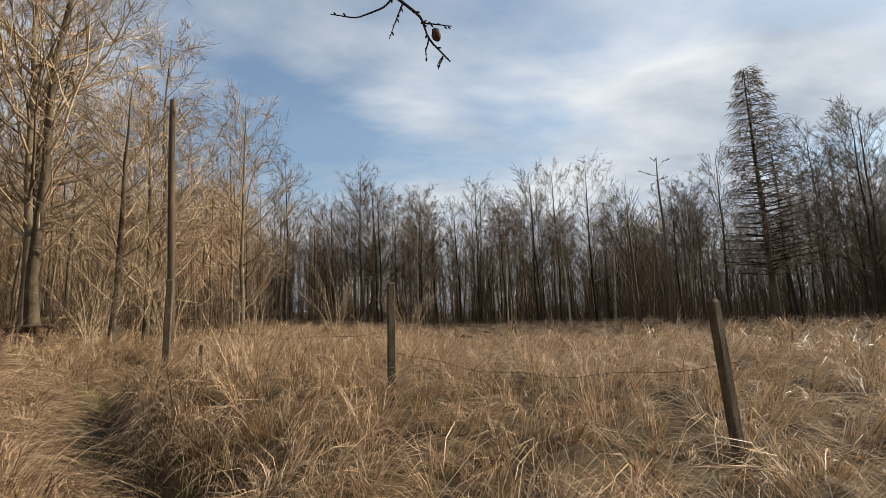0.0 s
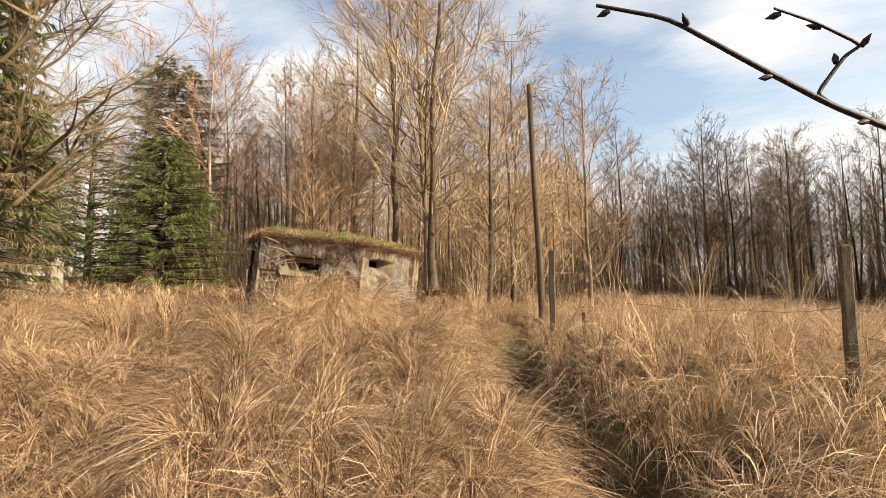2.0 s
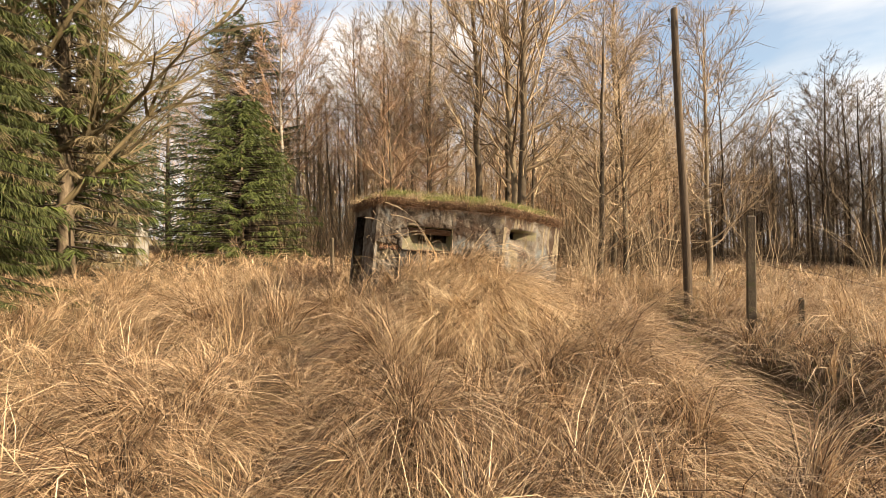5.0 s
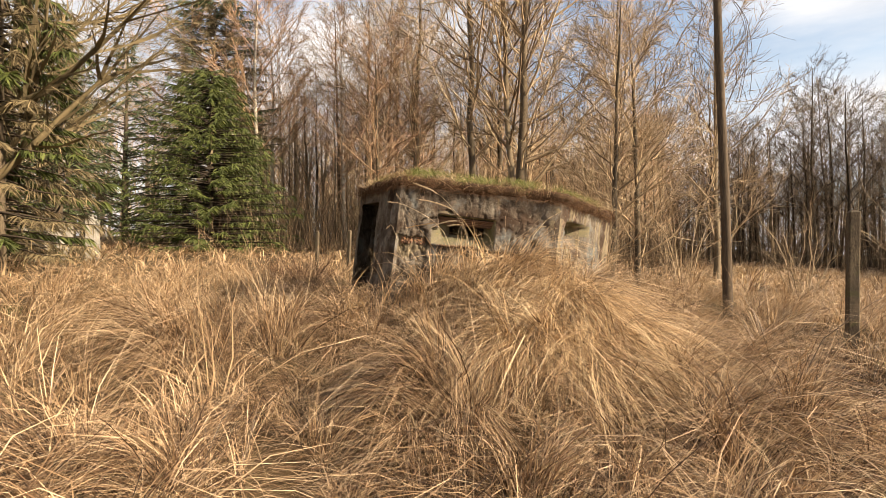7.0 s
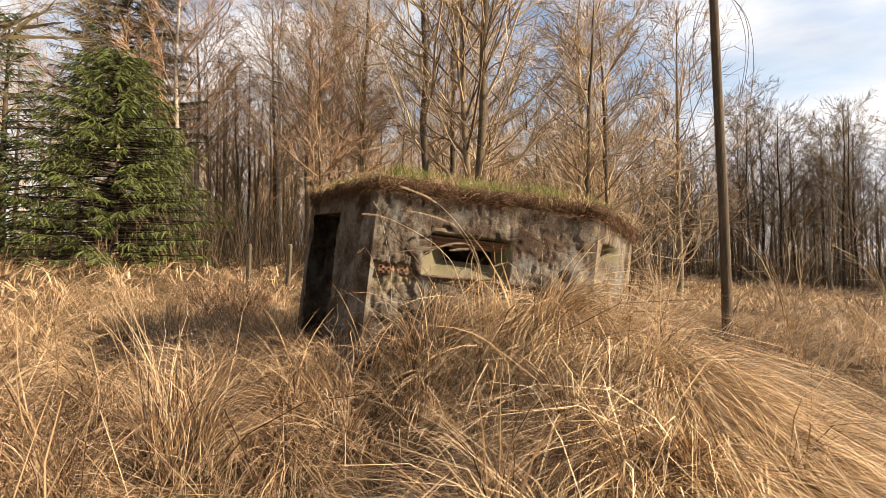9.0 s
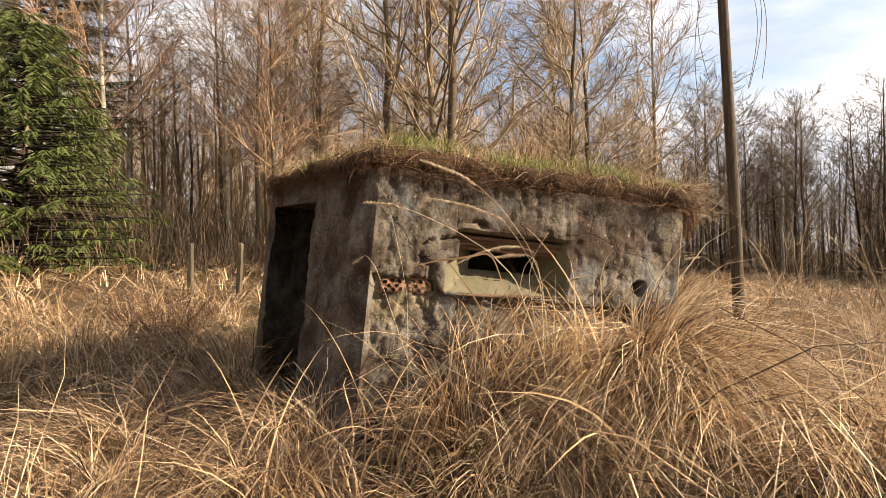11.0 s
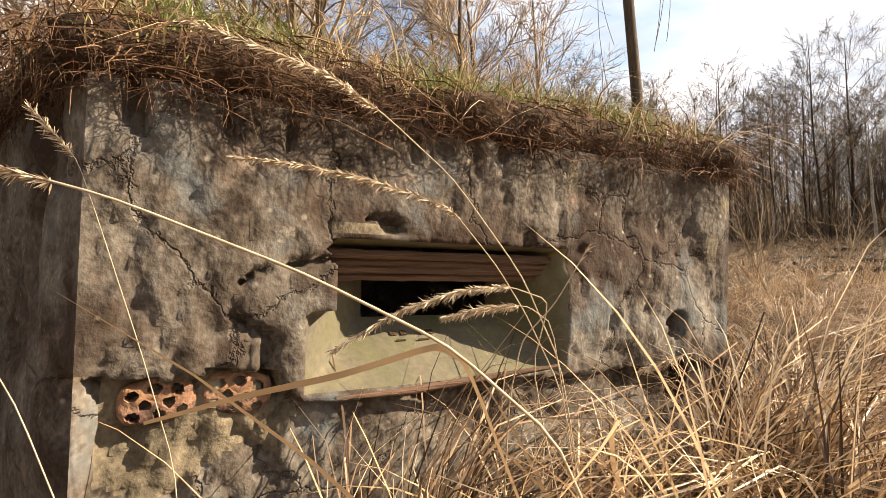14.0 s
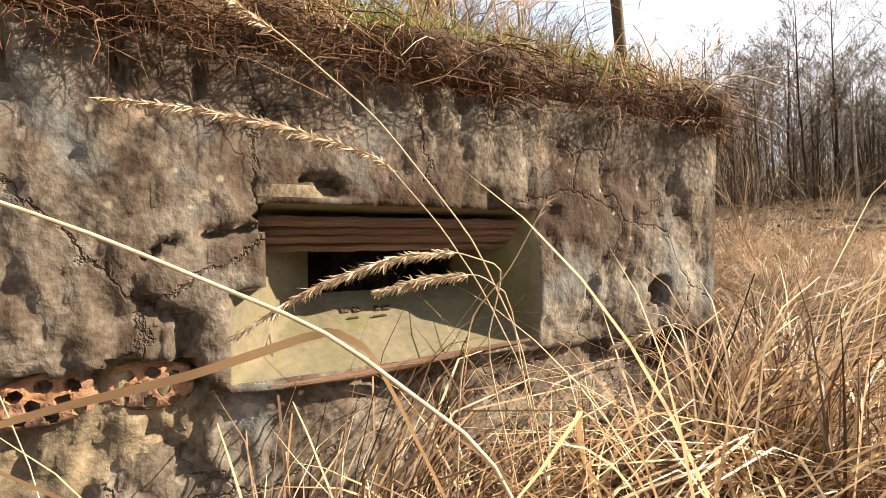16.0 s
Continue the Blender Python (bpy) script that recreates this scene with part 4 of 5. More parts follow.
# ---- bare trees ----
def grow(seed, height, r0, first=0.35, limbs=26, reach=0.26, rise=0.75, subs=6, twigs=4, lean=0.0, wob=0.02, twig_r=0.006, taper=0.85, prof=0.7, stout=1.0):
    """Skeleton of a bare tree: trunk, limbs and twigs as polylines with radii."""
    rng = np.random.default_rng(seed)
    k = 11
    s = np.linspace(0, 1, k)
    trunk = np.stack([np.cumsum(rng.normal(0, wob * height / k * 2, k)), np.cumsum(rng.normal(0, wob * height / k * 2, k)), s * height], -1)
    trunk[0, :2] = 0
    trunk[:, 0] += lean * height * s
    trunk[0, 2] = -0.4
    rt = r0 * (1 - s) ** taper + 0.012
    rt[0] *= 1.35
    limb, twig = [], []
    for i in range(limbs):
        f = first + (1 - first) * (i + rng.uniform(0, 1)) / limbs * 0.98
        p0 = np.array([np.interp(f, s, trunk[:, c]) for c in range(3)])
        az = i * 2.4 + rng.normal(0, 0.5)
        L = height * reach * (1.05 - f) ** prof * rng.uniform(0.6, 1.25) + 0.3
        up = rise * rng.uniform(0.7, 1.25)
        d = np.array([np.cos(az), np.sin(az), up])
        d /= np.linalg.norm(d)
        q = np.linspace(0, 1, 6)[:, None]
        pts = p0 + d * L * q + np.array([0, 0, 1.0]) * L * 0.16 * q ** 2 + np.cumsum(rng.normal(0, 0.022 * L, (6, 3)), axis=0) * (q > 0)
        r1 = min(np.interp(f, s, rt) * 0.5, stout * (0.008 + 0.0095 * L))
        limb.append((pts, r1 * (1 - 0.85 * q[:, 0])))
        for _ in range(subs):
            g = rng.uniform(0.18, 1.0)
            b0 = np.array([np.interp(g, q[:, 0], pts[:, c]) for c in range(3)])
            d2 = d + rng.normal(0, 0.55, 3) + np.array([0, 0, 0.25])
            d2 /= np.linalg.norm(d2)
            L2 = L * (0.2 + 0.38 * (1 - g)) * rng.uniform(0.6, 1.3) + 0.15
            q2 = np.linspace(0, 1, 4)[:, None]
            p2 = b0 + d2 * L2 * q2 + np.cumsum(rng.normal(0, 0.04 * L2, (4, 3)), axis=0) * (q2 > 0)
            twig.append((p2, np.maximum(r1 * 0.45 * (1 - 0.8 * q2[:, 0]), twig_r * 0.7)))
            for _ in range(twigs):
                h = rng.uniform(0.2, 1.0)
                c0 = np.array([np.interp(h, q2[:, 0], p2[:, c]) for c in range(3)])
                d3 = d2 + rng.normal(0, 0.6, 3)
                d3 /= np.linalg.norm(d3)
                L3 = L2 * rng.uniform(0.3, 0.65) + 0.08
                twig.append((np.array([c0, c0 + d3 * L3 * 0.5 + rng.normal(0, 0.02, 3), c0 + d3 * L3 + np.array([0, 0, 0.06 * L3])]), np.array([twig_r, twig_r * 0.75, twig_r * 0.3])))
    return (trunk, rt), limb, twig


def bare_tree(name, seed, label, trunk_mat=None, twig_mat=None, trunk_sides=8, twig_sides=3, category="tree", **kw):
    tr, limb, twig = grow(seed, **kw)
    root = new(name)
    tagged(root, label, category)
    V, F = tubes([tr], trunk_sides)
    child("trunk", np_mesh("trunk", V, [F], trunk_mat or M_BARK, True), root)
    rr = np.random.default_rng(seed)
    a = [t for t in twig if len(t[0]) == 4]
    b = [t for t in twig if len(t[0]) == 3]
    V, F = join_arrays([tubes(limb, 4), ribbons(np.array([t[0] for t in a]), np.array([t[1] for t in a]), rr), ribbons(np.array([t[0] for t in b]), np.array([t[1] for t in b]), rr)])
    child("crown", np_mesh("crown", V, [F], twig_mat or M_TWIG, True), root)
    return root


def stand(ob, x, y, turn=0.0, scale=1.0, tilt=0.0):
    ob.matrix_world = pose(x, y, float(ground_z(x, y)) - 0.05, tilt, 0, turn) @ Matrix.Scale(scale, 4)
    return ob


def forest():
    rng = np.random.default_rng(11)
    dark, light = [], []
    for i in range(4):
        dark.append(bare_tree("alder", 20 + i, "slender bare alder in shade-darkened colours at the meadow's edge", M_DARKBARK, M_DARKWOOD, height=11.8 + i * 0.6, r0=0.1, first=0.24, limbs=30, reach=0.25, rise=0.95, subs=8, twigs=7, twig_r=0.0085, prof=0.4))
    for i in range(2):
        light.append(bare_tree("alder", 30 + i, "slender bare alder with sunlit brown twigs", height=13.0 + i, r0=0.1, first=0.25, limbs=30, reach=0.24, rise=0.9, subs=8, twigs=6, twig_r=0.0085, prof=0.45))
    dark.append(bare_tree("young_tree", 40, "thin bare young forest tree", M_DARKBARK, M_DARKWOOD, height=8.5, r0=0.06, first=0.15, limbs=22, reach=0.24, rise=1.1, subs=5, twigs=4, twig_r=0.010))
    for i in range(2):
        light.append(bare_tree("young_tree", 50 + i, "thin young forest tree with reddish bare twigs", None, M_TWIGRED, height=9.0 + 1.5 * i, r0=0.065, first=0.15, limbs=24, reach=0.22, rise=1.1, subs=5, twigs=4, twig_r=0.009))
    spots = []

    def scatter(n, fn, gap):
        tries = 0
        while n > 0 and tries < 40000:
            tries += 1
            p = fn()
            if p is None or any((p[0] - q[0]) ** 2 + (p[1] - q[1]) ** 2 < gap * gap for q in spots):
                continue
            spots.append(p)
            n -= 1

    def north():
        az, d = radians(rng.uniform(-26, 24)), 39 + abs(rng.normal(0, 9))
        return (d * math.sin(az), d * math.cos(az))

    def east():
        az = rng.uniform(22, 62)
        d = 29 + 10 * max(0, (30 - az) / 8) + abs(rng.normal(0, 9))
        return (d * math.sin(radians(az)), d * math.cos(radians(az)))

    def west():
        az = rng.uniform(-62, -20)
        d = 26 + abs(rng.normal(0, 10))
        return (-3 + d * math.sin(radians(az)), 2 + d * math.cos(radians(az)))

    def far_west():
        az, d = rng.uniform(-112, -60), 34 + abs(rng.normal(0, 9))
        return (-3 + d * math.sin(radians(az)), 1 + d * math.cos(radians(az)))
    scatter(66, north, 1.2)
    scatter(52, east, 1.2)
    scatter(60, west, 1.2)
    scatter(28, far_west, 1.5)
    used = set()
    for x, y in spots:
        # West trees get the lighter colours, north and east ones the shade-darkened set.
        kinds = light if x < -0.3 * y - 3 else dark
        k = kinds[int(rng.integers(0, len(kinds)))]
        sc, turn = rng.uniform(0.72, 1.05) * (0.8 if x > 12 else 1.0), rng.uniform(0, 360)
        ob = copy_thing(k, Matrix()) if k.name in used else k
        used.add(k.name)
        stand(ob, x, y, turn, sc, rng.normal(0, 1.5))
        ob["group"] = "forest trees"


forest()


def far_woods(name, label, mat, seed, sectors):
    """The depth of the forest behind its first rows, and added unseen woods: many thin stems with fans of twigs."""
    rng = np.random.default_rng(seed)
    br, TP, TR = [], [], []
    for az0, az1, d0, d1, n in sectors:
        for _ in range(n):
            az, d = radians(rng.uniform(az0, az1)), rng.uniform(d0, d1)
            x, y = d * math.sin(az), d * math.cos(az)
            z, h = float(ground_z(x, y)), rng.uniform(7, 12.5) * (0.8 if x > 12 else 1.0)
            lx, ly = rng.normal(0, 0.3, 2)
            br.append((np.array([(x, y, z - 0.2), (x + lx, y + ly, z + h * 0.5), (x + lx * 1.6, y + ly * 1.6, z + h)]), np.array([0.09, 0.065, 0.012]) * rng.uniform(0.5, 1.3)))
            m = 100
            f = rng.uniform(0.04, 1, m)
            a, L = rng.uniform(0, 6.28, m), rng.uniform(0.5, 2.4, m) * (1.2 - 0.6 * f)
            p = np.stack([x + lx * 1.6 * f, y + ly * 1.6 * f, z + h * f], -1) + np.stack([np.cos(a), np.sin(a), 0 * a], -1) * rng.uniform(0, 0.9, m)[:, None]
            e = p + np.stack([np.cos(a) * L * 0.5, np.sin(a) * L * 0.5, L * rng.uniform(0.3, 1.1, m)], -1)
            TP.append(np.stack([p, e], 1))
            TR.append(np.stack([np.full(m, 0.017), np.full(m, 0.007)], -1))
    V, F = join_arrays([tubes(br, 4), ribbons(np.concatenate(TP), np.concatenate(TR), rng)])
    tagged(new(name, np_mesh(name, V, [F], mat)), label, "woods", kind="stuff")


# The 128-262 sector is out of view, added to block low sky light.
far_woods("far_woods", "bare woodland in shade-darkened colour behind the meadow, with added unseen woods behind the camera", M_DARKWOOD, 5, ((-22, 26, 44, 84, 460), (20, 70, 34, 76, 420), (128, 262, 11, 38, 200)))
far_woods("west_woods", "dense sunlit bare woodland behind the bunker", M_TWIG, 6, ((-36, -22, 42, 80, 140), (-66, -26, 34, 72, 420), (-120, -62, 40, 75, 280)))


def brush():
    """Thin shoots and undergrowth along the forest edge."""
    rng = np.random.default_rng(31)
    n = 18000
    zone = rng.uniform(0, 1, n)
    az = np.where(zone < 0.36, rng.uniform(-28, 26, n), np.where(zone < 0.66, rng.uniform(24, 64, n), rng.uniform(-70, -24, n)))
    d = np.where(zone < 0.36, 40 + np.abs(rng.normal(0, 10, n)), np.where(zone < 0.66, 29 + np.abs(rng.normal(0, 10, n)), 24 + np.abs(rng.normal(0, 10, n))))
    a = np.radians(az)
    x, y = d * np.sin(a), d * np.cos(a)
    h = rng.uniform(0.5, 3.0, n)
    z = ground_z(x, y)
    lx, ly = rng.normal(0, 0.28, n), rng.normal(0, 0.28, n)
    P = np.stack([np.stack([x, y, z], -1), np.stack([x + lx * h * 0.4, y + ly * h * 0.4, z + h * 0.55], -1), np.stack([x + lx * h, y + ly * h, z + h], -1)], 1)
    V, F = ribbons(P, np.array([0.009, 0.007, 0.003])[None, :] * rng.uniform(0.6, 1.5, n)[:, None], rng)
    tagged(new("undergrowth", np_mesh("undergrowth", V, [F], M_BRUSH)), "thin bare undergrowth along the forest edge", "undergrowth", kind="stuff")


brush()


def large_alders():
    for seed, x, y, h, r, lean, first, mat, tw, nm, lab in (
            (101, -15.6, 18.1, 22.0, 0.2, 0.05, 0.13, None, None, "alder", "tall bare alder with a wide twiggy crown behind the bunker"),
            (102, -16.5, 18.6, 21.0, 0.15, -0.03, 0.16, None, None, "alder", "tall bare alder with a leaning trunk"),
            (103, -18.2, 18.3, 21.5, 0.17, -0.01, 0.2, None, None, "alder", "tall straight bare alder"),
            (104, -22.9, 19.4, 18.5, 0.16, 0.0, 0.2, None, None, "alder", "tall bare alder with dense brown twigs"),
            (105, -11.1, 15.9, 9.0, 0.1, 0.03, 0.08, None, None, "alder", "small bushy bare alder near the pole"),
            (106, -10.6, 16.9, 9.0, 0.1, -0.02, 0.1, None, None, "alder", "small bushy bare alder with a dark trunk"),
            (107, -19.3, 22.1, 18.0, 0.16, 0.02, 0.18, None, None, "alder", "tall bare alder at the forest edge"),
            (108, -13.0, 21.0, 14.0, 0.12, 0.01, 0.12, None, None, "alder", "bare alder with spreading fine branches"),
            (109, -9.2, 21.5, 11.0, 0.1, 0.0, 0.1, None, None, "alder", "light bare alder standing free of the forest"),
            (110, -27.6, 12.9, 14.5, 0.11, 0.01, 0.3, M_BIRCH, M_TWIGRED, "birch", "white-barked birch with reddish bare twigs"),
            (111, -29.4, 15.0, 13.5, 0.1, -0.01, 0.3, M_BIRCH, M_TWIGRED, "birch", "white-barked birch with reddish bare twigs"),
            (112, -26.0, 17.2, 12.5, 0.1, 0.0, 0.3, M_BIRCH, M_TWIGRED, "birch", "slender birch with reddish bare twigs"),
            (113, -31.5, 11.0, 14.0, 0.11, 0.0, 0.25, M_BIRCH, M_TWIGRED, "birch", "slender birch with reddish bare twigs"),
            (114, -24.5, 21.0, 13.5, 0.11, 0.0, 0.25, None, M_TWIGRED, "young_tree", "young bare tree with reddish-brown twigs"),
            (115, -21.0, 15.2, 10.0, 0.08, 0.0, 0.2, None, M_TWIGRED, "young_tree", "young bare tree with reddish-brown twigs"),
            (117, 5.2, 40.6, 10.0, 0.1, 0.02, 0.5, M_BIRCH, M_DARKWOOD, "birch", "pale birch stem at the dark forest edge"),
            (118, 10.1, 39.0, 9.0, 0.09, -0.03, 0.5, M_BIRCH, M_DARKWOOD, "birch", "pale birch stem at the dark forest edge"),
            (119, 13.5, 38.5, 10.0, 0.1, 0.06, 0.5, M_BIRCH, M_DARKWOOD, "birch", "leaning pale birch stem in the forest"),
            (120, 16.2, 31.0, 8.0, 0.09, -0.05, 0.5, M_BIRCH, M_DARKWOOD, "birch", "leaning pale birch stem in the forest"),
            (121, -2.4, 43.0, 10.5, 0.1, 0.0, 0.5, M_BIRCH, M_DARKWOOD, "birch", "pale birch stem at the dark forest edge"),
            (116, 12.8, 27.1, 10.2, 0.17, 0.0, 0.5, None, None, "dead_tree", "dead tree with a few crooked bare limbs")):
        dead = nm == "dead_tree"
        t = bare_tree(nm, seed, lab, mat, tw, height=h, r0=r, first=first, lean=lean, limbs=12 if dead else int(22 + h * 1.3), reach=0.16 if dead else 0.27, rise=0.35 if dead else 0.85,
                      subs=3 if dead else 11, twigs=1 if dead else 8, twig_r=0.03 if dead else 0.0075, wob=0.022, prof=0.7 if dead else 0.42)
        stand(t, x, y, 0)


large_alders()


# ---- bushes and brambles ----
def bush(name, x, y, height, spread, stems, seed, label, mat, twigs=26, r=0.014):
    """Many stems from one stool, each with fine side twigs."""
    rng = np.random.default_rng(seed)
    root = tagged(new(name), label, "shrub")
    TP, TR = [], []
    for _ in range(stems):
        a, out, h = rng.uniform(0, 6.28), spread * rng.uniform(0.15, 1.0), height * rng.uniform(0.55, 1.0)
        q = np.linspace(0, 1, 6)
        P = np.stack([0.1 * math.cos(a) + out * math.cos(a) * q ** 1.4, 0.1 * math.sin(a) + out * math.sin(a) * q ** 1.4, -0.1 + h * (q - 0.12 * q ** 3)], -1) + np.cumsum(rng.normal(0, 0.018 * height, (6, 3)), axis=0) * (q > 0)[:, None]
        V, F = tubes([(P, r * (1 - 0.85 * q) * rng.uniform(0.6, 1.2))], 5)
        child("stem", np_mesh("stem", V, [F], mat, True), root)
        f = rng.uniform(0.2, 1.0, twigs)
        c = np.stack([np.interp(f, q, P[:, k]) for k in range(3)], -1)
        d = rng.normal(0, 0.6, (twigs, 3)) + np.array([0.5 * math.cos(a), 0.5 * math.sin(a), 0.7])
        L = height * rng.uniform(0.08, 0.26, twigs)[:, None]
        TP.append(np.stack([c, c + d * L * 0.5, c + d * L + rng.normal(0, 0.06, (twigs, 3)) * L], 1))
        TR.append(np.array([0.3, 0.22, 0.08])[None, :] * r * rng.uniform(0.7, 1.3, twigs)[:, None])
    V, F = ribbons(np.concatenate(TP), np.concatenate(TR), rng)
    child("twig_mass", np_mesh("twig_mass", V, [F], mat), root)["kind"] = "stuff"
    root.matrix_world = pose(x, y, float(ground_z(x, y)))
    return root


for bx, by, bh, bw, seed in ((-8.8, 15.0, 3.6, 1.3, 301), (-6.2, 15.6, 3.0, 1.2, 302), (-10.6, 14.2, 3.2, 1.2, 303), (-4.0, 17.5, 3.4, 1.5, 304), (-1.5, 19.5, 2.8, 1.4, 305), (-12.6, 17.0, 3.5, 1.3, 306)):
    bush("shrub", bx, by, bh, bw, 11, seed, "bare many-stemmed shrub in the dry meadow", M_TWIG)
for bx, by, bh, bw, seed in ((-15.5, 7.2, 1.0, 0.9, 311), (-14.9, 7.6, 0.9, 0.8, 312), (-14.2, 6.9, 1.0, 0.7, 313), (-7.3, 7.5, 0.95, 0.35, 314), (-4.0, 7.6, 0.6, 0.7, 315), (-3.3, 6.9, 0.55, 0.7, 316)):
    bush("bramble", bx, by, bh, bw, 26, seed, "low tangle of dead reddish-brown stems in the grass", M_BRAMBLE, 30, 0.008)


# ---- conifers ----
def conifer(name, seed, height, radius, label, needles, first=0.05, droop=0.25, levels=26, per=7, sprays=12, r0=0.12, bare=0.0, spray=(0.22, 0.5), wide=0.035, category="conifer", power=0.9, upper_green=1.1, thin=1.0, lower_green=2.0, dry_mat=None, dry_wide=0.35):
    rng = np.random.default_rng(seed)
    root = tagged(new(name), label, category)
    s = np.linspace(0, 1, 9)
    tp = np.stack([np.cumsum(rng.normal(0, 0.02, 9)), np.cumsum(rng.normal(0, 0.02, 9)), s * height], -1)
    tp[0] = (0, 0, -0.4)
    V, F = tubes([(tp, r0 * (1 - s) ** 0.9 + 0.012)], 8)
    child("trunk", np_mesh("trunk", V, [F], M_BARK, True), root)
    limbs, SP, SR, DP, DR = [], [], [], [], []
    for i in range(levels):
        f = first + (1 - first) * (i + 0.3) / levels
        for k in range(per):
            az = k * 2 * math.pi / per + i * 0.7 + rng.normal(0, 0.25)
            L = radius * (1.03 - f) ** power * rng.uniform(0.65, 1.12) + 0.12
            p0 = np.array([0, 0, height * min(0.995, f + rng.uniform(-0.5, 0.5) / levels)])
            d = np.array([math.cos(az), math.sin(az), 0])
            q = np.linspace(0, 1, 5)[:, None]
            pts = p0 + d * L * q + np.array([0, 0, 1.0]) * L * (0.28 * (1 - droop * 2) * q - droop * 0.9 * q ** 1.3 + 0.3 * droop * q ** 3)
            limbs.append((pts, (0.008 + 0.011 * L) * (1 - 0.85 * q[:, 0]) * thin))
            dry = f > lower_green or (rng.uniform() < bare and f < upper_green)
            m = int(sprays * (0.35 + 0.65 * L / radius)) + 2
            g = rng.uniform(0.22, 1.0, m) ** 0.8
            c = np.stack([np.interp(g, q[:, 0], pts[:, a]) for a in range(3)], -1)
            side = np.array([-d[1], d[0], 0])
            sg = rng.choice([-1.0, 1.0], m)
            dirs = d[None] * rng.uniform(0.2, 1.0, m)[:, None] + side[None] * (sg * rng.uniform(0.2, 1.0, m))[:, None] + np.array([0, 0, 1.0])[None] * rng.normal(-0.25 - droop, 0.25, m)[:, None]
            dirs /= np.linalg.norm(dirs, axis=1)[:, None]
            ln = rng.uniform(spray[0], spray[1], m)[:, None]
            (DP if dry else SP).append(np.stack([c, c + dirs * ln * 0.5, c + dirs * ln + np.array([0, 0, -0.15]) * ln], 1))
            (DR if dry else SR).append(np.array([0.6, 1.0, 0.15])[None, :] * ((dry_wide if dry else 1.0) * wide * rng.uniform(0.6, 1.3, m))[:, None])
    V, F = tubes(limbs, 4)
    child("bough_frame", np_mesh("bough_frame", V, [F], M_DARKBARK, True), root)
    V, F = ribbons(np.concatenate(SP), np.concatenate(SR), rng)
    child("foliage", np_mesh("foliage", V, [F], needles), root)
    if DP:
        V, F = ribbons(np.concatenate(DP), np.concatenate(DR), rng)
        child("dry_twig_mass", np_mesh("dry_twig_mass", V, [F], dry_mat or M_BARK), root, "bare brown twigs")
    return root


stand(conifer("spruce", 201, 7.0, 3.5, "dense dark green young spruce at the forest edge", M_SPRUCE, first=0.02, levels=38, per=11, sprays=56, spray=(0.14, 0.34), wide=0.017, power=0.6), -23.9, 9.1)
stand(conifer("spruce", 202, 9.5, 1.9, "large old spruce with green drooping boughs", M_OLDSPRUCE, first=0.04, droop=0.5, levels=40, per=10, sprays=190, r0=0.2, bare=0.06, dry_mat=M_OLIVETWIG, spray=(0.1, 0.28), wide=0.009, power=0.45, thin=0.7), -15.6, 0.35)
stand(conifer("pine", 203, 12.4, 3.6, "tall pine with a green top and brown lower boughs", M_PINE, first=0.28, droop=0.12, levels=34, per=9, sprays=120, bare=0.9, upper_green=0.9, dry_mat=M_OLIVETWIG, dry_wide=0.6, spray=(0.15, 0.4), wide=0.018, power=0.33), -29.6, 11.8)
stand(bare_tree("old_tree", 231, "old bare tree with thick pale rising limbs", None, M_OLIVETWIG, height=17.0, r0=0.24, first=0.08, limbs=46, reach=0.34, rise=0.8, subs=13, twigs=9, twig_r=0.008, prof=0.4, wob=0.03, stout=2.2), -20.6, 1.7)
stand(bare_tree("old_tree", 232, "old bare tree with a leaning forked crown", None, M_OLIVETWIG, height=15.0, r0=0.2, first=0.1, limbs=40, reach=0.34, rise=0.7, subs=13, twigs=9, twig_r=0.008, prof=0.4, wob=0.03, stout=2.2, lean=0.06), -22.4, 3.2)
YOUNG = "bluish-green young pine at the forest edge"
stand(conifer("pine", 204, 8.0, 2.5, YOUNG, M_PINE, first=0.08, droop=0.0, levels=20, per=8, sprays=42, spray=(0.14, 0.3), wide=0.016), -26.7, 7.1)
stand(conifer("pine", 205, 8.0, 2.6, YOUNG, M_PINE, first=0.08, droop=0.0, levels=18, per=8, sprays=42, spray=(0.14, 0.3), wide=0.016), -24.6, 4.6)
stand(conifer("pine", 206, 8.2, 2.6, YOUNG, M_PINE, first=0.1, droop=0.0, levels=20, per=8, sprays=36, spray=(0.14, 0.3), wide=0.016), -29.5, 5.6)
stand(conifer("spruce", 207, 6.5, 2.4, "small dark spruce among the young pines", M_SPRUCE, first=0.03, levels=26, per=9, sprays=40, spray=(0.14, 0.3), wide=0.016), -22.0, 2.0)
stand(conifer("larch", 208, 12.4, 2.6, "tall thin bare larch above the woods", M_DARKWOOD, first=0.2, droop=0.12, levels=44, per=7, sprays=32, r0=0.16, spray=(0.25, 0.5), wide=0.009, power=0.75), 14.8, 21.4)
stand(conifer("spruce", 209, 15.0, 3.4, "tall dark spruce standing behind the old spruce", M_SPRUCE, first=0.08, droop=0.35, levels=34, per=9, sprays=40, r0=0.22, bare=0.35, spray=(0.18, 0.4), wide=0.02, power=0.6), -20.5, -2.2)
stand(conifer("spruce", 210, 12.0, 2.2, "dark spruce with drooping boughs in the corner wood", M_SPRUCE, first=0.06, droop=0.35, levels=30, per=9, sprays=90, r0=0.2, bare=0.6, dry_mat=M_OLIVETWIG, dry_wide=0.5, spray=(0.18, 0.4), wide=0.02, power=0.6), -19.5, 2.6)



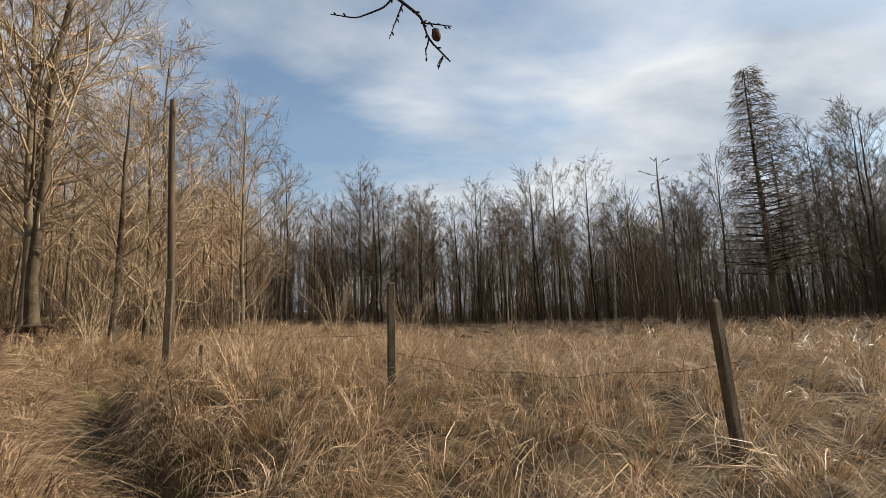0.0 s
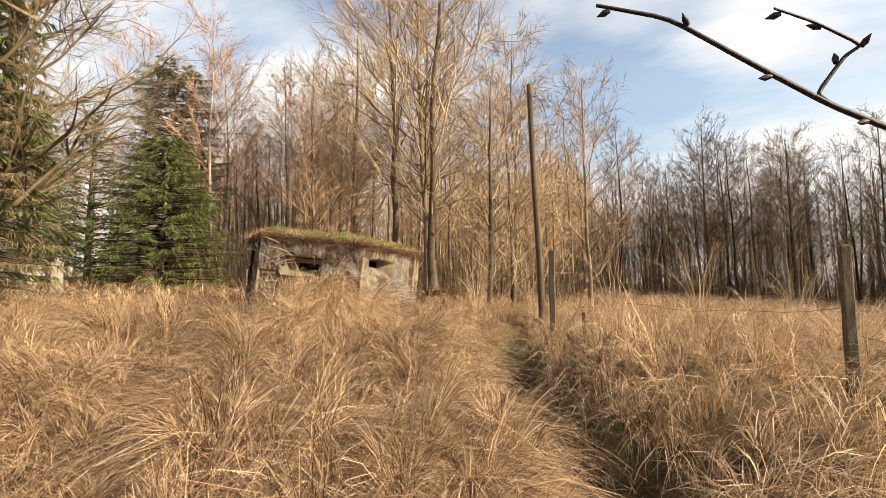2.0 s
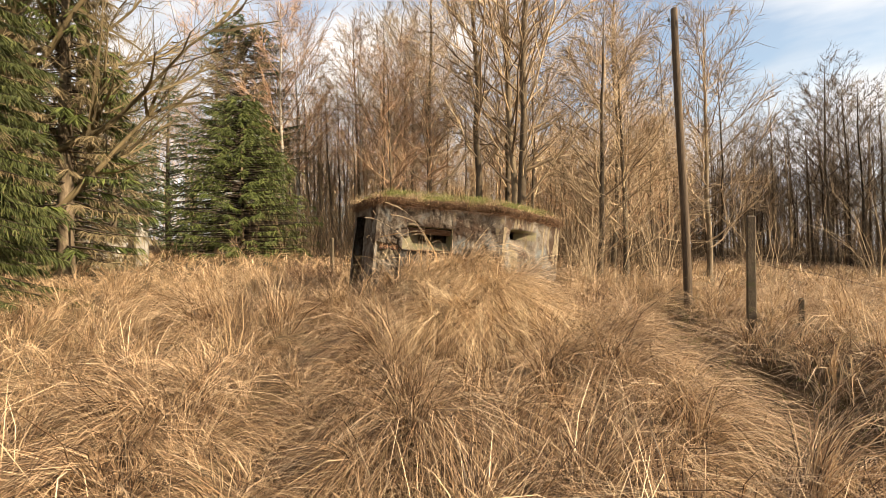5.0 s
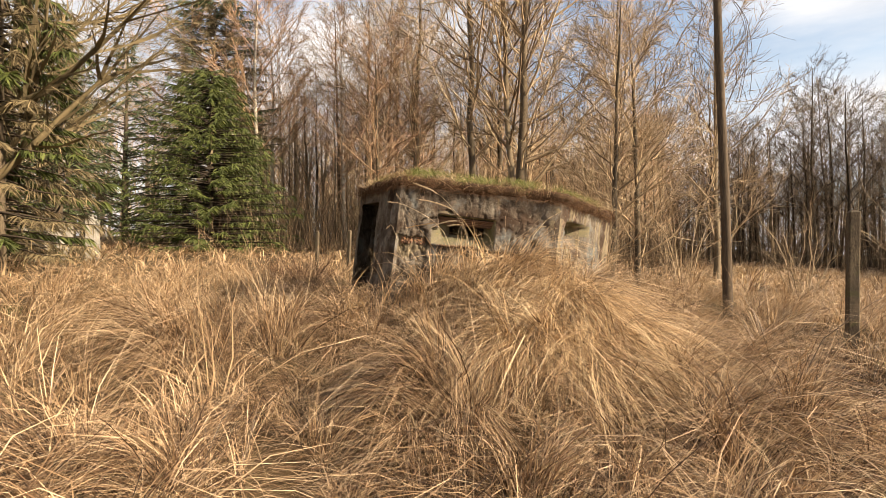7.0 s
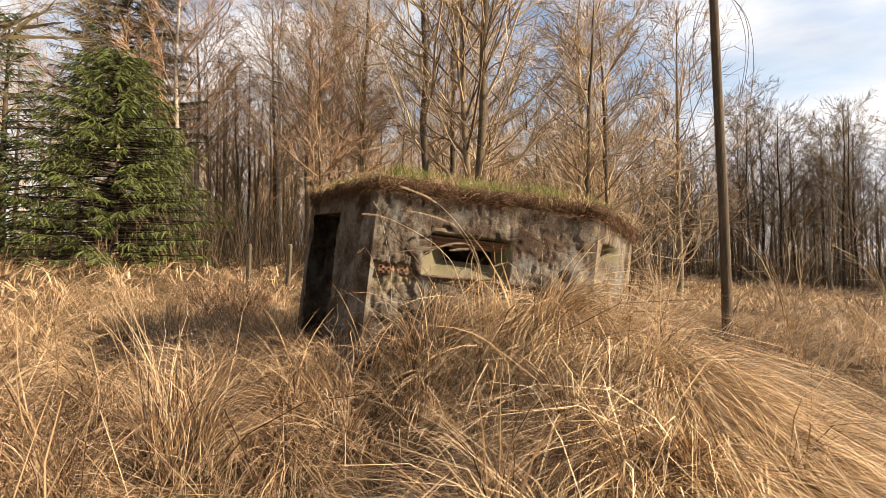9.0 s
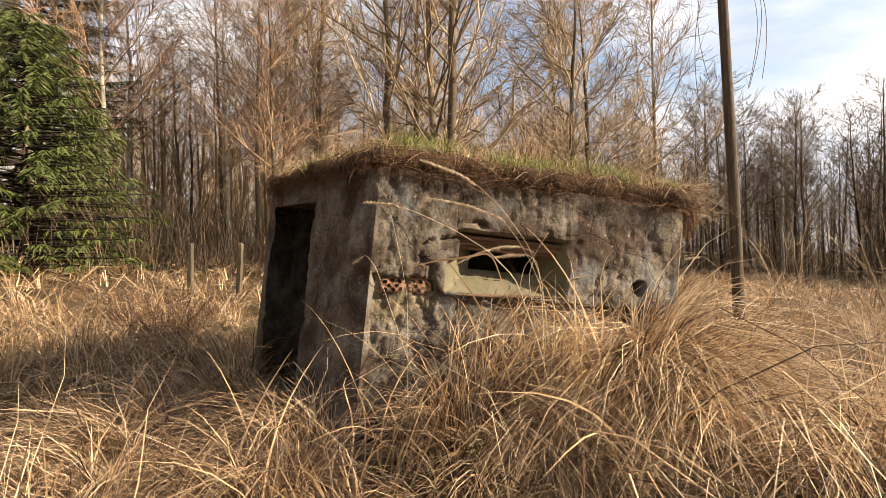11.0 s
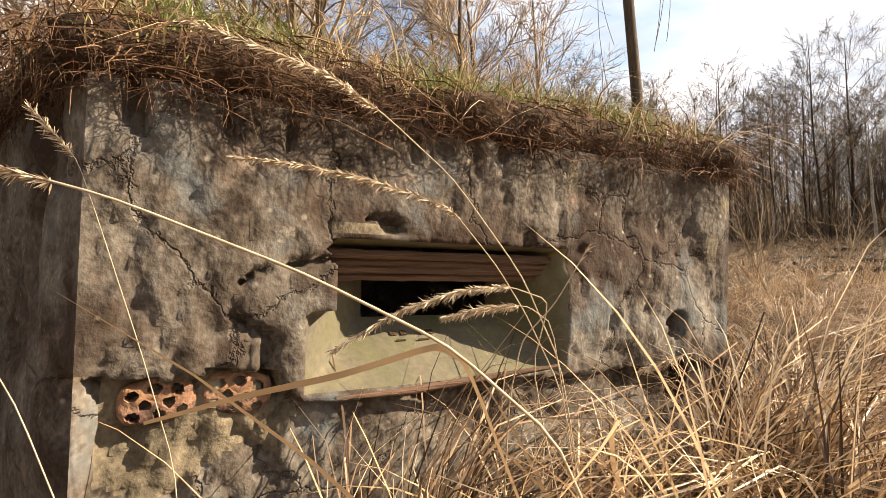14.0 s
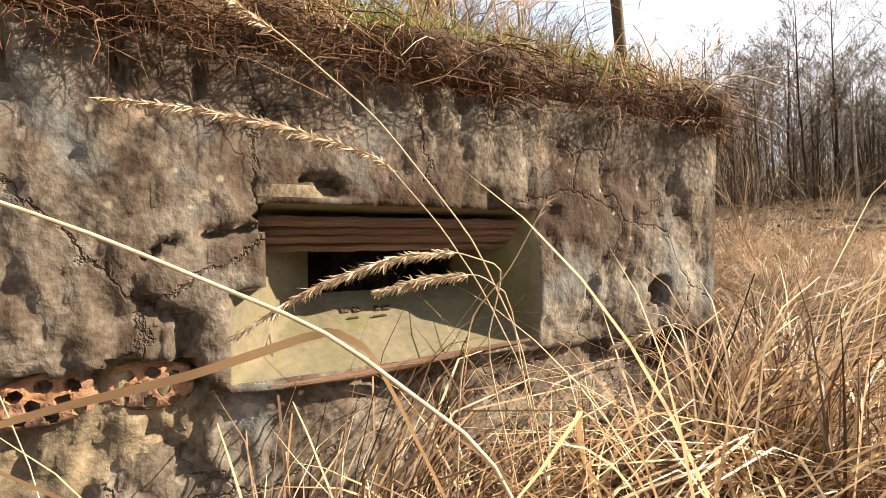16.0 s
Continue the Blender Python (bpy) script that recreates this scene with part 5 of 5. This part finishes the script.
# ---- pole, posts and fence ----
def pole():
    root = tagged(new("utility_pole"), "old weathered wooden pole with loose wires, no crossarm", "pole")
    z0 = float(ground_z(-7.45, 12.8)) - 0.3
    s = np.linspace(0, 1, 14)
    h = 8.05 - z0
    P = np.stack([0.09 - 0.12 * s + 0.02 * np.sin(5 * s), 0.02 * np.sin(7 * s), s * h], -1)
    V, F = tubes([(P, 0.1 - 0.022 * s)], 14)
    cap = np.arange(13 * 14, 14 * 14)
    V = np.concatenate([V, [P[-1] + np.array([0, 0, 0.05])]])
    T = np.stack([cap, np.roll(cap, -1), np.full(14, len(V) - 1)], -1)
    root.matrix_world = pose(-7.45, 12.8, z0)
    child("shaft", np_mesh("shaft", V, [F, T], M_POLE, True), root)
    for k, (side, zt) in enumerate(((-1, h - 0.35), (1, h - 0.42))):
        V, F = tubes([(np.array([(side * 0.08, 0, zt), (side * 0.17, 0, zt), (side * 0.17, 0, zt + 0.1)]), np.full(3, 0.009))], 6)
        hook = child("hook", np_mesh("hook", V, [F], M_WIRE, True), root, "rusty iron hook")
        V, F = tubes([(np.array([(side * 0.17, 0, zt + 0.07), (side * 0.17, 0, zt + 0.1), (side * 0.17, 0, zt + 0.14), (side * 0.17, 0, zt + 0.17)]), np.array([0.02, 0.035, 0.03, 0.012]))], 8)
        child("insulator", np_mesh("insulator", V, [F], M_RUBBLE, True), root, "pale insulator")
    rng = np.random.default_rng(2)
    for k in range(5):
        a = rng.uniform(0, 6.28)
        q = np.linspace(0, 1, 14)
        out = 0.1 + 0.55 * np.sin(q * math.pi * rng.uniform(0.55, 0.95)) * rng.uniform(0.5, 1.0)
        side = -1 if k % 2 else 1
        W = np.stack([side * out, 0.12 * np.sin(q * 5 + a), (h - 0.3) - q * rng.uniform(2.2, 4.2) + 0.3 * np.sin(q * 3)], -1)
        V, F = tubes([(W, np.full(14, 0.005))], 4)
        child("loose_wire", np_mesh("loose_wire", V, [F], M_WIRE, True), root, "thin hanging wire")


def fence_post(x, y, top, size, lean_x, lean_y, label, turn=20.0, name="fence_post"):
    bm = bmesh.new()
    z0 = float(ground_z(x, y)) - 0.3
    h = top - z0
    n = 10
    rings = []
    for i in range(n + 1):
        f = i / n
        w = size / 2 * (1.03 - 0.1 * f)
        c = 0.22
        ring = []
        for sx, sy in ((-1, -1 + c), (-1 + c, -1), (1 - c, -1), (1, -1 + c), (1, 1 - c), (1 - c, 1), (-1 + c, 1), (-1, 1 - c)):
            j = 0.006 * noise.noise(Vector((sx * 3 + x, sy * 3 + y, f * 9)))
            ring.append(bm.verts.new((sx * w + j + lean_x * f * h, sy * w + j + lean_y * f * h, f * h)))
        rings.append(ring)
    for a, b in zip(rings[:-1], rings[1:]):
        for k in range(8):
            bm.faces.new((a[k], a[(k + 1) % 8], b[(k + 1) % 8], b[k]))
    tipring = [bm.verts.new((v.co.x * 1.0 - (v.co.x - lean_x * h) * 0.45, v.co.y - (v.co.y - lean_y * h) * 0.45, h + 0.03)) for v in rings[-1]]
    for k in range(8):
        bm.faces.new((rings[-1][k], rings[-1][(k + 1) % 8], tipring[(k + 1) % 8], tipring[k]))
    bm.faces.new(tipring)
    bm.faces.new(rings[0][::-1])
    ob = part(name, bm, M_POST)
    ob.matrix_world = pose(x, y, z0, 0, 0, turn)
    tagged(ob, label, "fence post", "old fence posts")
    return ob


pole()
fence_post(-5.37, 9.2, 2.58, 0.125, 0.02, 0.0, "mossy old concrete fence post beside the pole")
fence_post(-0.82, 6.95, 2.19, 0.108, 0.02, 0.0, "weathered grey-brown fence post standing in dry grass")
fence_post(2.5, 4.3, 1.74, 0.088, -0.1, -0.02, "leaning dark fence post standing in dry grass")
fence_post(-17.3, 9.3, 2.75, 0.1, 0.0, 0.02, "thin weathered fence post behind the bunker")
fence_post(-16.0, 9.4, 2.72, 0.09, 0.05, 0.0, "thin leaning fence post behind the bunker")
fence_post(-4.75, 9.3, 1.3, 0.07, 0.02, 0.0, "short broken post stump in the grass", name="post_stump")


def fence_wire(a, b, label):
    q = np.linspace(0, 1, 24)[:, None]
    P = np.array(a) * (1 - q) + np.array(b) * q
    P[:, 2] -= 0.22 * np.sin(q[:, 0] * math.pi) + 0.02 * np.sin(q[:, 0] * 23)
    V, F = tubes([(P, np.full(24, 0.0028))], 4)
    tagged(new("fence_wire", np_mesh("fence_wire", V, [F], M_WIRE, True)), label, "wire", "old fence wires")


fence_wire((-5.33, 9.13, 1.9), (-0.82, 6.88, 1.5), "sagging rusty fence wire between posts")
fence_wire((-0.82, 6.88, 1.25), (2.55, 4.25, 1.2), "sagging rusty fence wire between posts")


# ---- foreground shoots ----
def polyline(*pts):
    """A gently kinked shoot through a few points, with finer steps."""
    P = np.array(pts, float)
    t = np.linspace(0, len(P) - 1, 5 * (len(P) - 1) + 1)
    Q = np.stack([np.interp(t, np.arange(len(P)), P[:, c]) for c in range(3)], -1)
    Q[1:-1] = 0.25 * Q[:-2] + 0.5 * Q[1:-1] + 0.25 * Q[2:]
    return Q


def shoot(P, r0, r1):
    return P, np.linspace(r0, r1, len(P))


def buds(P, n, rng, size=0.0035):
    """Small pointed buds set along a shoot."""
    out = []
    for f in np.linspace(0.15, 1.0, n):
        k = min(int(f * (len(P) - 1)), len(P) - 2)
        d = P[k + 1] - P[k]
        d /= np.linalg.norm(d) + 1e-9
        sd = np.cross(d, rng.normal(0, 1, 3))
        sd /= np.linalg.norm(sd) + 1e-9
        a = P[k] + sd * 0.002
        e = d * 0.8 + sd * 0.6
        out.append((np.array([a, a + e * size * 1.3, a + e * size * 3]), np.array([size * 0.5, size * 0.75, size * 0.08])))
    return out


def sapling():
    rng = np.random.default_rng(6)
    root = tagged(new("sapling"), "thin dark leafless sapling with forked shoots and buds", "sapling")
    gz = float(ground_z(-0.89, 0.63))
    stem = polyline((-0.905, 0.62, gz - 0.1), (-0.9, 0.625, 1.0), (-0.895, 0.628, 1.5), (-0.893, 0.63, 1.7), (-0.89, 0.63, 1.78), (-0.888, 0.631, 1.86), (-0.893, 0.629, 1.96), (-0.886, 0.632, 2.17), (-0.868, 0.638, 2.4))
    V, F = tubes([shoot(stem, 0.0072, 0.0022)] + buds(stem[25:], 5, rng), 8)
    child("stem", np_mesh("stem", V, [F], M_DARKTWIG, True), root)
    for pts, r in ((((-0.892, 0.629, 1.78), (-0.985, 0.558, 1.85), (-1.075, 0.49, 1.9), (-1.12, 0.445, 1.93), (-1.17, 0.41, 1.97), (-1.215, 0.382, 1.985)), 0.0034),
                   (((-1.075, 0.49, 1.9), (-1.085, 0.495, 1.915), (-1.066, 0.504, 1.943), (-1.055, 0.51, 1.951), (-1.083, 0.477, 1.965), (-1.106, 0.446, 1.97)), 0.0022),
                   (((-0.888, 0.631, 1.86), (-0.825, 0.612, 1.94), (-0.775, 0.592, 1.99), (-0.74, 0.58, 2.03), (-0.705, 0.567, 2.065)), 0.0042),
                   (((-0.893, 0.629, 1.94), (-0.95, 0.606, 1.975), (-0.992, 0.589, 1.985), (-1.03, 0.574, 2.025)), 0.003),
                   (((-0.889, 0.631, 1.99), (-0.945, 0.607, 2.12), (-1.0, 0.58, 2.25), (-1.08, 0.55, 2.38)), 0.0042),
                   (((-0.895, 0.628, 1.55), (-0.96, 0.6, 1.58), (-1.02, 0.578, 1.625)), 0.003),
                   (((-0.893, 0.629, 1.61), (-0.84, 0.65, 1.641), (-0.79, 0.67, 1.662)), 0.0038)):
        P = polyline(*pts)
        V, F = tubes([shoot(P, r * 0.85, r * 0.4)] + buds(P, 5, rng), 6)
        child("shoot", np_mesh("shoot", V, [F], M_DARKTWIG, True), root)
    return root


def overhanging_tree():
    """A tree behind the starting point, one of whose twigs hangs into view."""
    rng = np.random.default_rng(9)
    root = tagged(new("roadside_tree"), "bare tree whose thin dark twig hangs overhead", "tree")
    gz = float(ground_z(1.3, -1.6))
    tr = polyline((1.3, -1.6, gz - 0.2), (1.28, -1.55, 1.6), (1.2, -1.5, 3.2), (1.1, -1.5, 5.0), (1.1, -1.5, 7.0))
    V, F = tubes([shoot(tr, 0.09, 0.02)], 10)
    child("trunk", np_mesh("trunk", V, [F], M_BARK, True), root)
    limb = polyline((1.2, -1.5, 3.1), (0.7, -0.6, 3.4), (0.2, 0.3, 3.2), (-0.05, 0.85, 2.75), (-0.085, 0.985, 2.46))
    V, F = tubes([shoot(limb, 0.03, 0.004)], 8)
    child("limb", np_mesh("limb", V, [F], M_DARKTWIG, True), root)
    for pts, r in ((((-0.085, 0.985, 2.46), (-0.027, 0.99, 2.41), (-0.012, 0.99, 2.355), (0.034, 0.99, 2.30)), 0.0038),
                   (((-0.08, 0.985, 2.465), (-0.11, 0.99, 2.436), (-0.173, 0.99, 2.413), (-0.231, 0.99, 2.426)), 0.0026),
                   (((-0.028, 0.99, 2.395), (0.0, 0.985, 2.388), (0.041, 0.99, 2.384)), 0.0022),
                   (((-0.012, 0.99, 2.355), (-0.02, 1.0, 2.33), (-0.018, 1.0, 2.31)), 0.002),
                   (((0.02, 0.99, 2.315), (0.012, 0.98, 2.3), (0.004, 0.98, 2.285)), 0.002),
                   (((-0.068, 0.987, 2.44), (-0.085, 0.99, 2.4), (-0.1, 0.99, 2.36)), 0.0022)):
        P = polyline(*pts)
        V, F = tubes([shoot(P, r, r * 0.45)] + buds(P, 6, rng, 0.003), 6)
        child("twig", np_mesh("twig", V, [F], M_DARKTWIG, True), root)
    bm = bmesh.new()
    bmesh.ops.create_icosphere(bm, subdivisions=2, radius=0.011)
    for v in bm.verts:
        v.co *= 1 + 0.35 * noise.noise(v.co * 120)
        v.co.z *= 1.4
    lf = part("leaf", bm, M_LEAF, root, "shrivelled dark leaf", True)
    lf.matrix_world = pose(0.006, 0.985, 2.362)


sapling()
overhanging_tree()


# ---- stalks before the slit ----
def reed_stalk(pts, r, head, n, rng, label, leaf=None):
    """A stalk with a feathery seed head over its last part (head: fraction of its length)."""
    root = tagged(new("grass_stalk"), label, "grass stalk", "seed-headed grass stalks")
    P = polyline(*pts)
    V, F = tubes([shoot(P, r, r * 0.45)], 6)
    child("stem", np_mesh("stem", V, [F], M_SEED, True), root)
    k = len(P)
    n = int(n * 2.8)
    f = rng.uniform(1 - head, 1.0, n)
    i = np.clip((f * (k - 1)).astype(int), 0, k - 2)
    w = f * (k - 1) - i
    c = P[i] * (1 - w)[:, None] + P[i + 1] * w[:, None]
    d = P[i + 1] - P[i]
    d /= np.linalg.norm(d, axis=1)[:, None]
    out = d * 1.0 + rng.normal(0, 0.36, (n, 3)) + np.array([0, 0, -0.4])
    out /= np.linalg.norm(out, axis=1)[:, None]
    L = rng.uniform(0.006, 0.02, n)[:, None] * (1.35 - 0.9 * np.abs((f - (1 - head * 0.55)) / head))[:, None]
    V, F = ribbons(np.stack([c, c + out * L * 0.5, c + out * L], 1), np.array([0.0006, 0.0011, 0.0002])[None, :] * rng.uniform(0.7, 1.2, n)[:, None], rng)
    child("seed_head", np_mesh("seed_head", V, [F], M_SEED), root)
    return root


def stalks():
    rng = np.random.default_rng(12)
    gz = lambda x, y: float(ground_z(x, y))
    dry = "dry pale grass stalk with a feathery seed head"
    reed_stalk(((-8.7, 5.45, 1.2), (-8.77, 5.5, 1.75), (-8.807, 5.496, 2.262), (-8.873, 5.461, 2.461), (-8.975, 5.345, 2.654), (-9.073, 5.276, 2.767), (-9.143, 5.211, 2.829), (-9.239, 5.159, 2.872), (-9.326, 5.119, 2.908)), 0.0018, 0.36, 460, rng, dry)
    reed_stalk(((-8.6, 5.25, 1.2), (-8.72, 5.15, 1.95), (-8.811, 5.074, 2.294), (-8.925, 5.013, 2.429), (-9.057, 4.945, 2.523), (-9.231, 4.887, 2.614), (-9.36, 4.86, 2.66), (-9.48, 4.84, 2.67)), 0.0026, 0.22, 260, rng, dry)
    reed_stalk(((-8.7, 5.4, 1.2), (-8.76, 5.5, 1.8), (-8.812, 5.513, 2.211), (-8.873, 5.487, 2.379), (-8.923, 5.45, 2.487), (-8.999, 5.408, 2.607), (-9.127, 5.36, 2.665), (-9.25, 5.315, 2.705), (-9.374, 5.272, 2.729)), 0.0016, 0.4, 520, rng, dry)
    reed_stalk(((-8.72, 5.4, 1.2), (-8.8, 5.43, 1.8), (-8.865, 5.433, 2.28), (-8.822, 5.43, 2.414), (-8.896, 5.393, 2.45), (-8.979, 5.352, 2.451), (-9.087, 5.303, 2.423), (-9.192, 5.253, 2.368)), 0.0017, 0.44, 520, rng, dry)
    reed_stalk(((-8.7, 5.38, 1.2), (-8.78, 5.46, 1.8), (-8.819, 5.468, 2.359), (-8.865, 5.439, 2.404), (-8.945, 5.41, 2.409), (-9.019, 5.38, 2.396)), 0.0015, 0.36, 420, rng, dry)
    reed_stalk(((-9.0, 5.42, 1.2), (-8.95, 5.42, 1.9), (-8.911, 5.417, 2.226), (-8.878, 5.412, 2.343), (-8.811, 5.401, 2.413), (-8.745, 5.393, 2.516)), 0.0022, 0.06, 6, rng, "broken bare dry grass stalk")
    reed_stalk(((-9.4, 5.05, 1.2), (-9.43, 5.12, 1.8), (-9.444, 5.15, 2.188), (-9.467, 5.126, 2.397), (-9.504, 5.108, 2.599), (-9.52, 5.091, 2.715), (-9.56, 5.06, 2.79)), 0.0012, 0.16, 60, rng, dry)
    reed_stalk(((-9.1, 5.0, 1.2), (-9.3, 4.98, 1.8), (-9.52, 4.98, 2.35), (-9.6, 5.0, 2.42), (-9.7, 5.02, 2.38)), 0.0015, 0.2, 90, rng, dry)
    reed_stalk(((-7.9, 6.0, 0.9), (-7.92, 6.0, 1.8), (-7.95, 6.02, 2.3), (-8.03, 6.0, 2.38), (-8.12, 5.98, 2.37)), 0.0016, 0.2, 160, rng, dry)
    reed_stalk(((-8.3, 5.5, 1.1), (-8.4, 5.5, 1.9), (-8.5, 5.5, 2.25), (-8.56, 5.48, 2.3), (-8.66, 5.46, 2.27)), 0.0015, 0.2, 120, rng, dry)
    # one long broad leaf lying across the slit
    P = polyline((-9.28, 4.945, 2.36), (-9.168, 4.972, 2.383), (-9.062, 5.019, 2.394), (-8.956, 5.077, 2.415), (-8.925, 5.1, 2.385), (-8.85, 5.2, 2.05), (-8.8, 5.25, 1.5))
    k = len(P)
    W = np.array([0.05, -0.05, 0.9]) * (0.0045 * np.sin(np.linspace(0.15, 1.0, k) * np.pi) + 0.001)[:, None]
    V = np.stack([P - W, P + W + np.array([0.003, -0.003, 0])], 1).reshape(-1, 3)
    F = np.array([[2 * q, 2 * q + 1, 2 * q + 3, 2 * q + 2] for q in range(k - 1)])
    tagged(new("grass_leaf", np_mesh("grass_leaf", V, [F], M_STRAW, True)), "long broad curled dry grass leaf hanging before the wall", "grass leaf", "broad dry grass leaves")
    # broad curled dead leaves among the stalks
    for k in range(185):
        x, y = (-8.62 + rng.normal(0, 0.42), 5.3 + rng.normal(0, 0.2)) if k < 130 else ((-9.5 + rng.normal(0, 0.25), 4.5 + rng.normal(0, 0.18)) if k < 165 else (-9.45 + rng.normal(0, 0.22), 4.9 + rng.normal(0, 0.08)))
        if not off_bunker(np.array([x]), np.array([y]))[0] or path_dist(np.array([x]), np.array([y]))[0] < 0.5:
            continue
        root = np.array([[x, y, gz(x, y)]])
        V, Q, T = blades(root, np.array([rng.uniform(0, 6.28)]), np.array([rng.uniform(0.7, 1.25)]), np.array([rng.uniform(0.007, 0.013)]), np.array([rng.uniform(0.02, 0.35)]), np.array([rng.uniform(0.2, 0.7)]), 8, rng)
        tagged(new("grass_leaf", np_mesh("grass_leaf", V, [Q, T], M_STRAW, True)), "broad curled dry grass leaf before the bunker", "grass leaf", "broad dry grass leaves")
    # thin dark shrub at the far corner
    root = tagged(new("shrub"), "thin dark bare shrub growing in the grass by the bunker", "shrub")
    for pts, r in ((((-8.5, 5.85, 1.0), (-8.46, 5.9, 1.8), (-8.389, 5.964, 1.977), (-8.31, 5.99, 2.12), (-8.244, 6.017, 2.272)), 0.0042), (((-8.47, 5.87, 1.7), (-8.286, 5.929, 1.838), (-8.15, 5.966, 1.899)), 0.0028), (((-8.4, 5.95, 1.9), (-8.255, 5.995, 1.948), (-8.099, 6.037, 2.009), (-7.924, 6.137, 2.101)), 0.0028)):
        P = polyline(*pts)
        V, F = tubes([shoot(P, r, r * 0.4)] + buds(P, 4, rng, 0.003), 6)
        child("shoot", np_mesh("shoot", V, [F], M_DARKTWIG, True), root)


stalks()


# ---- far rubble and logs ----
def chunk(name, x, y, size, seed, mat, label, category, turn=0, sink=0.1, shape=(1, 1, 1)):
    bm = bmesh.new()
    bmesh.ops.create_cube(bm, size=1.0)
    bmesh.ops.subdivide_edges(bm, edges=bm.edges[:], cuts=5, use_grid_fill=True)
    for v in bm.verts:
        n = noise.fractal(v.co * 2.1 + Vector((seed, 0, 0)), 0.8, 2, 3)
        v.co = Vector((v.co.x * shape[0], v.co.y * shape[1], (v.co.z + 0.5) * shape[2])) * size * (1 + 0.22 * n)
    ob = part(name, bm, mat)
    ob.matrix_world = pose(x, y, float(ground_z(x, y)) - sink, 0, 0, turn)
    return tagged(ob, label, category)


for k, (dx, dy, sz, sh) in enumerate(((0, 0, 1.1, (1.1, 0.5, 1.3)), (0.7, 1.1, 0.9, (0.6, 0.8, 1.4)), (-0.4, -1.0, 0.8, (1.0, 0.8, 0.9)), (0.9, 2.0, 0.7, (0.5, 0.5, 1.9)), (-0.6, 0.6, 1.0, (0.9, 0.7, 1.2)))):
    chunk("concrete_block", -22.9 + dx, 2.9 + dy, sz, k, M_RUBBLE, "pale broken concrete block under the spruces", "rubble", 30 * k, 0.15, sh)


def fallen_log(x, y, L, r, turn, label):
    q = np.linspace(0, 1, 8)
    P = np.stack([q * L, 0.12 * np.sin(q * 4), r * 0.9 + 0.12 * np.sin(q * 2)], -1)
    V, F = tubes([(P, r * (1 - 0.5 * q))], 8)
    ob = new("fallen_log", np_mesh("fallen_log", V, [F], M_BARK, True))
    ob.matrix_world = pose(x, y, float(ground_z(x, y)), 0, 0, turn)
    tagged(ob, label, "log", "fallen logs")


rng_l = np.random.default_rng(44)
for k in range(16):
    az, d = radians(rng_l.uniform(-6, 40)), rng_l.uniform(22, 34)
    fallen_log(d * math.sin(az), d * math.cos(az), rng_l.uniform(2, 5), rng_l.uniform(0.06, 0.12), rng_l.uniform(0, 360), "dark fallen branch lying at the forest edge")
chunk("earth_bank", -14.2, 15.3, 1.6, 5, M_SOIL, "dark heap of earth and roots by the trees", "heap", 20, 0.2, (1.2, 0.8, 0.45))
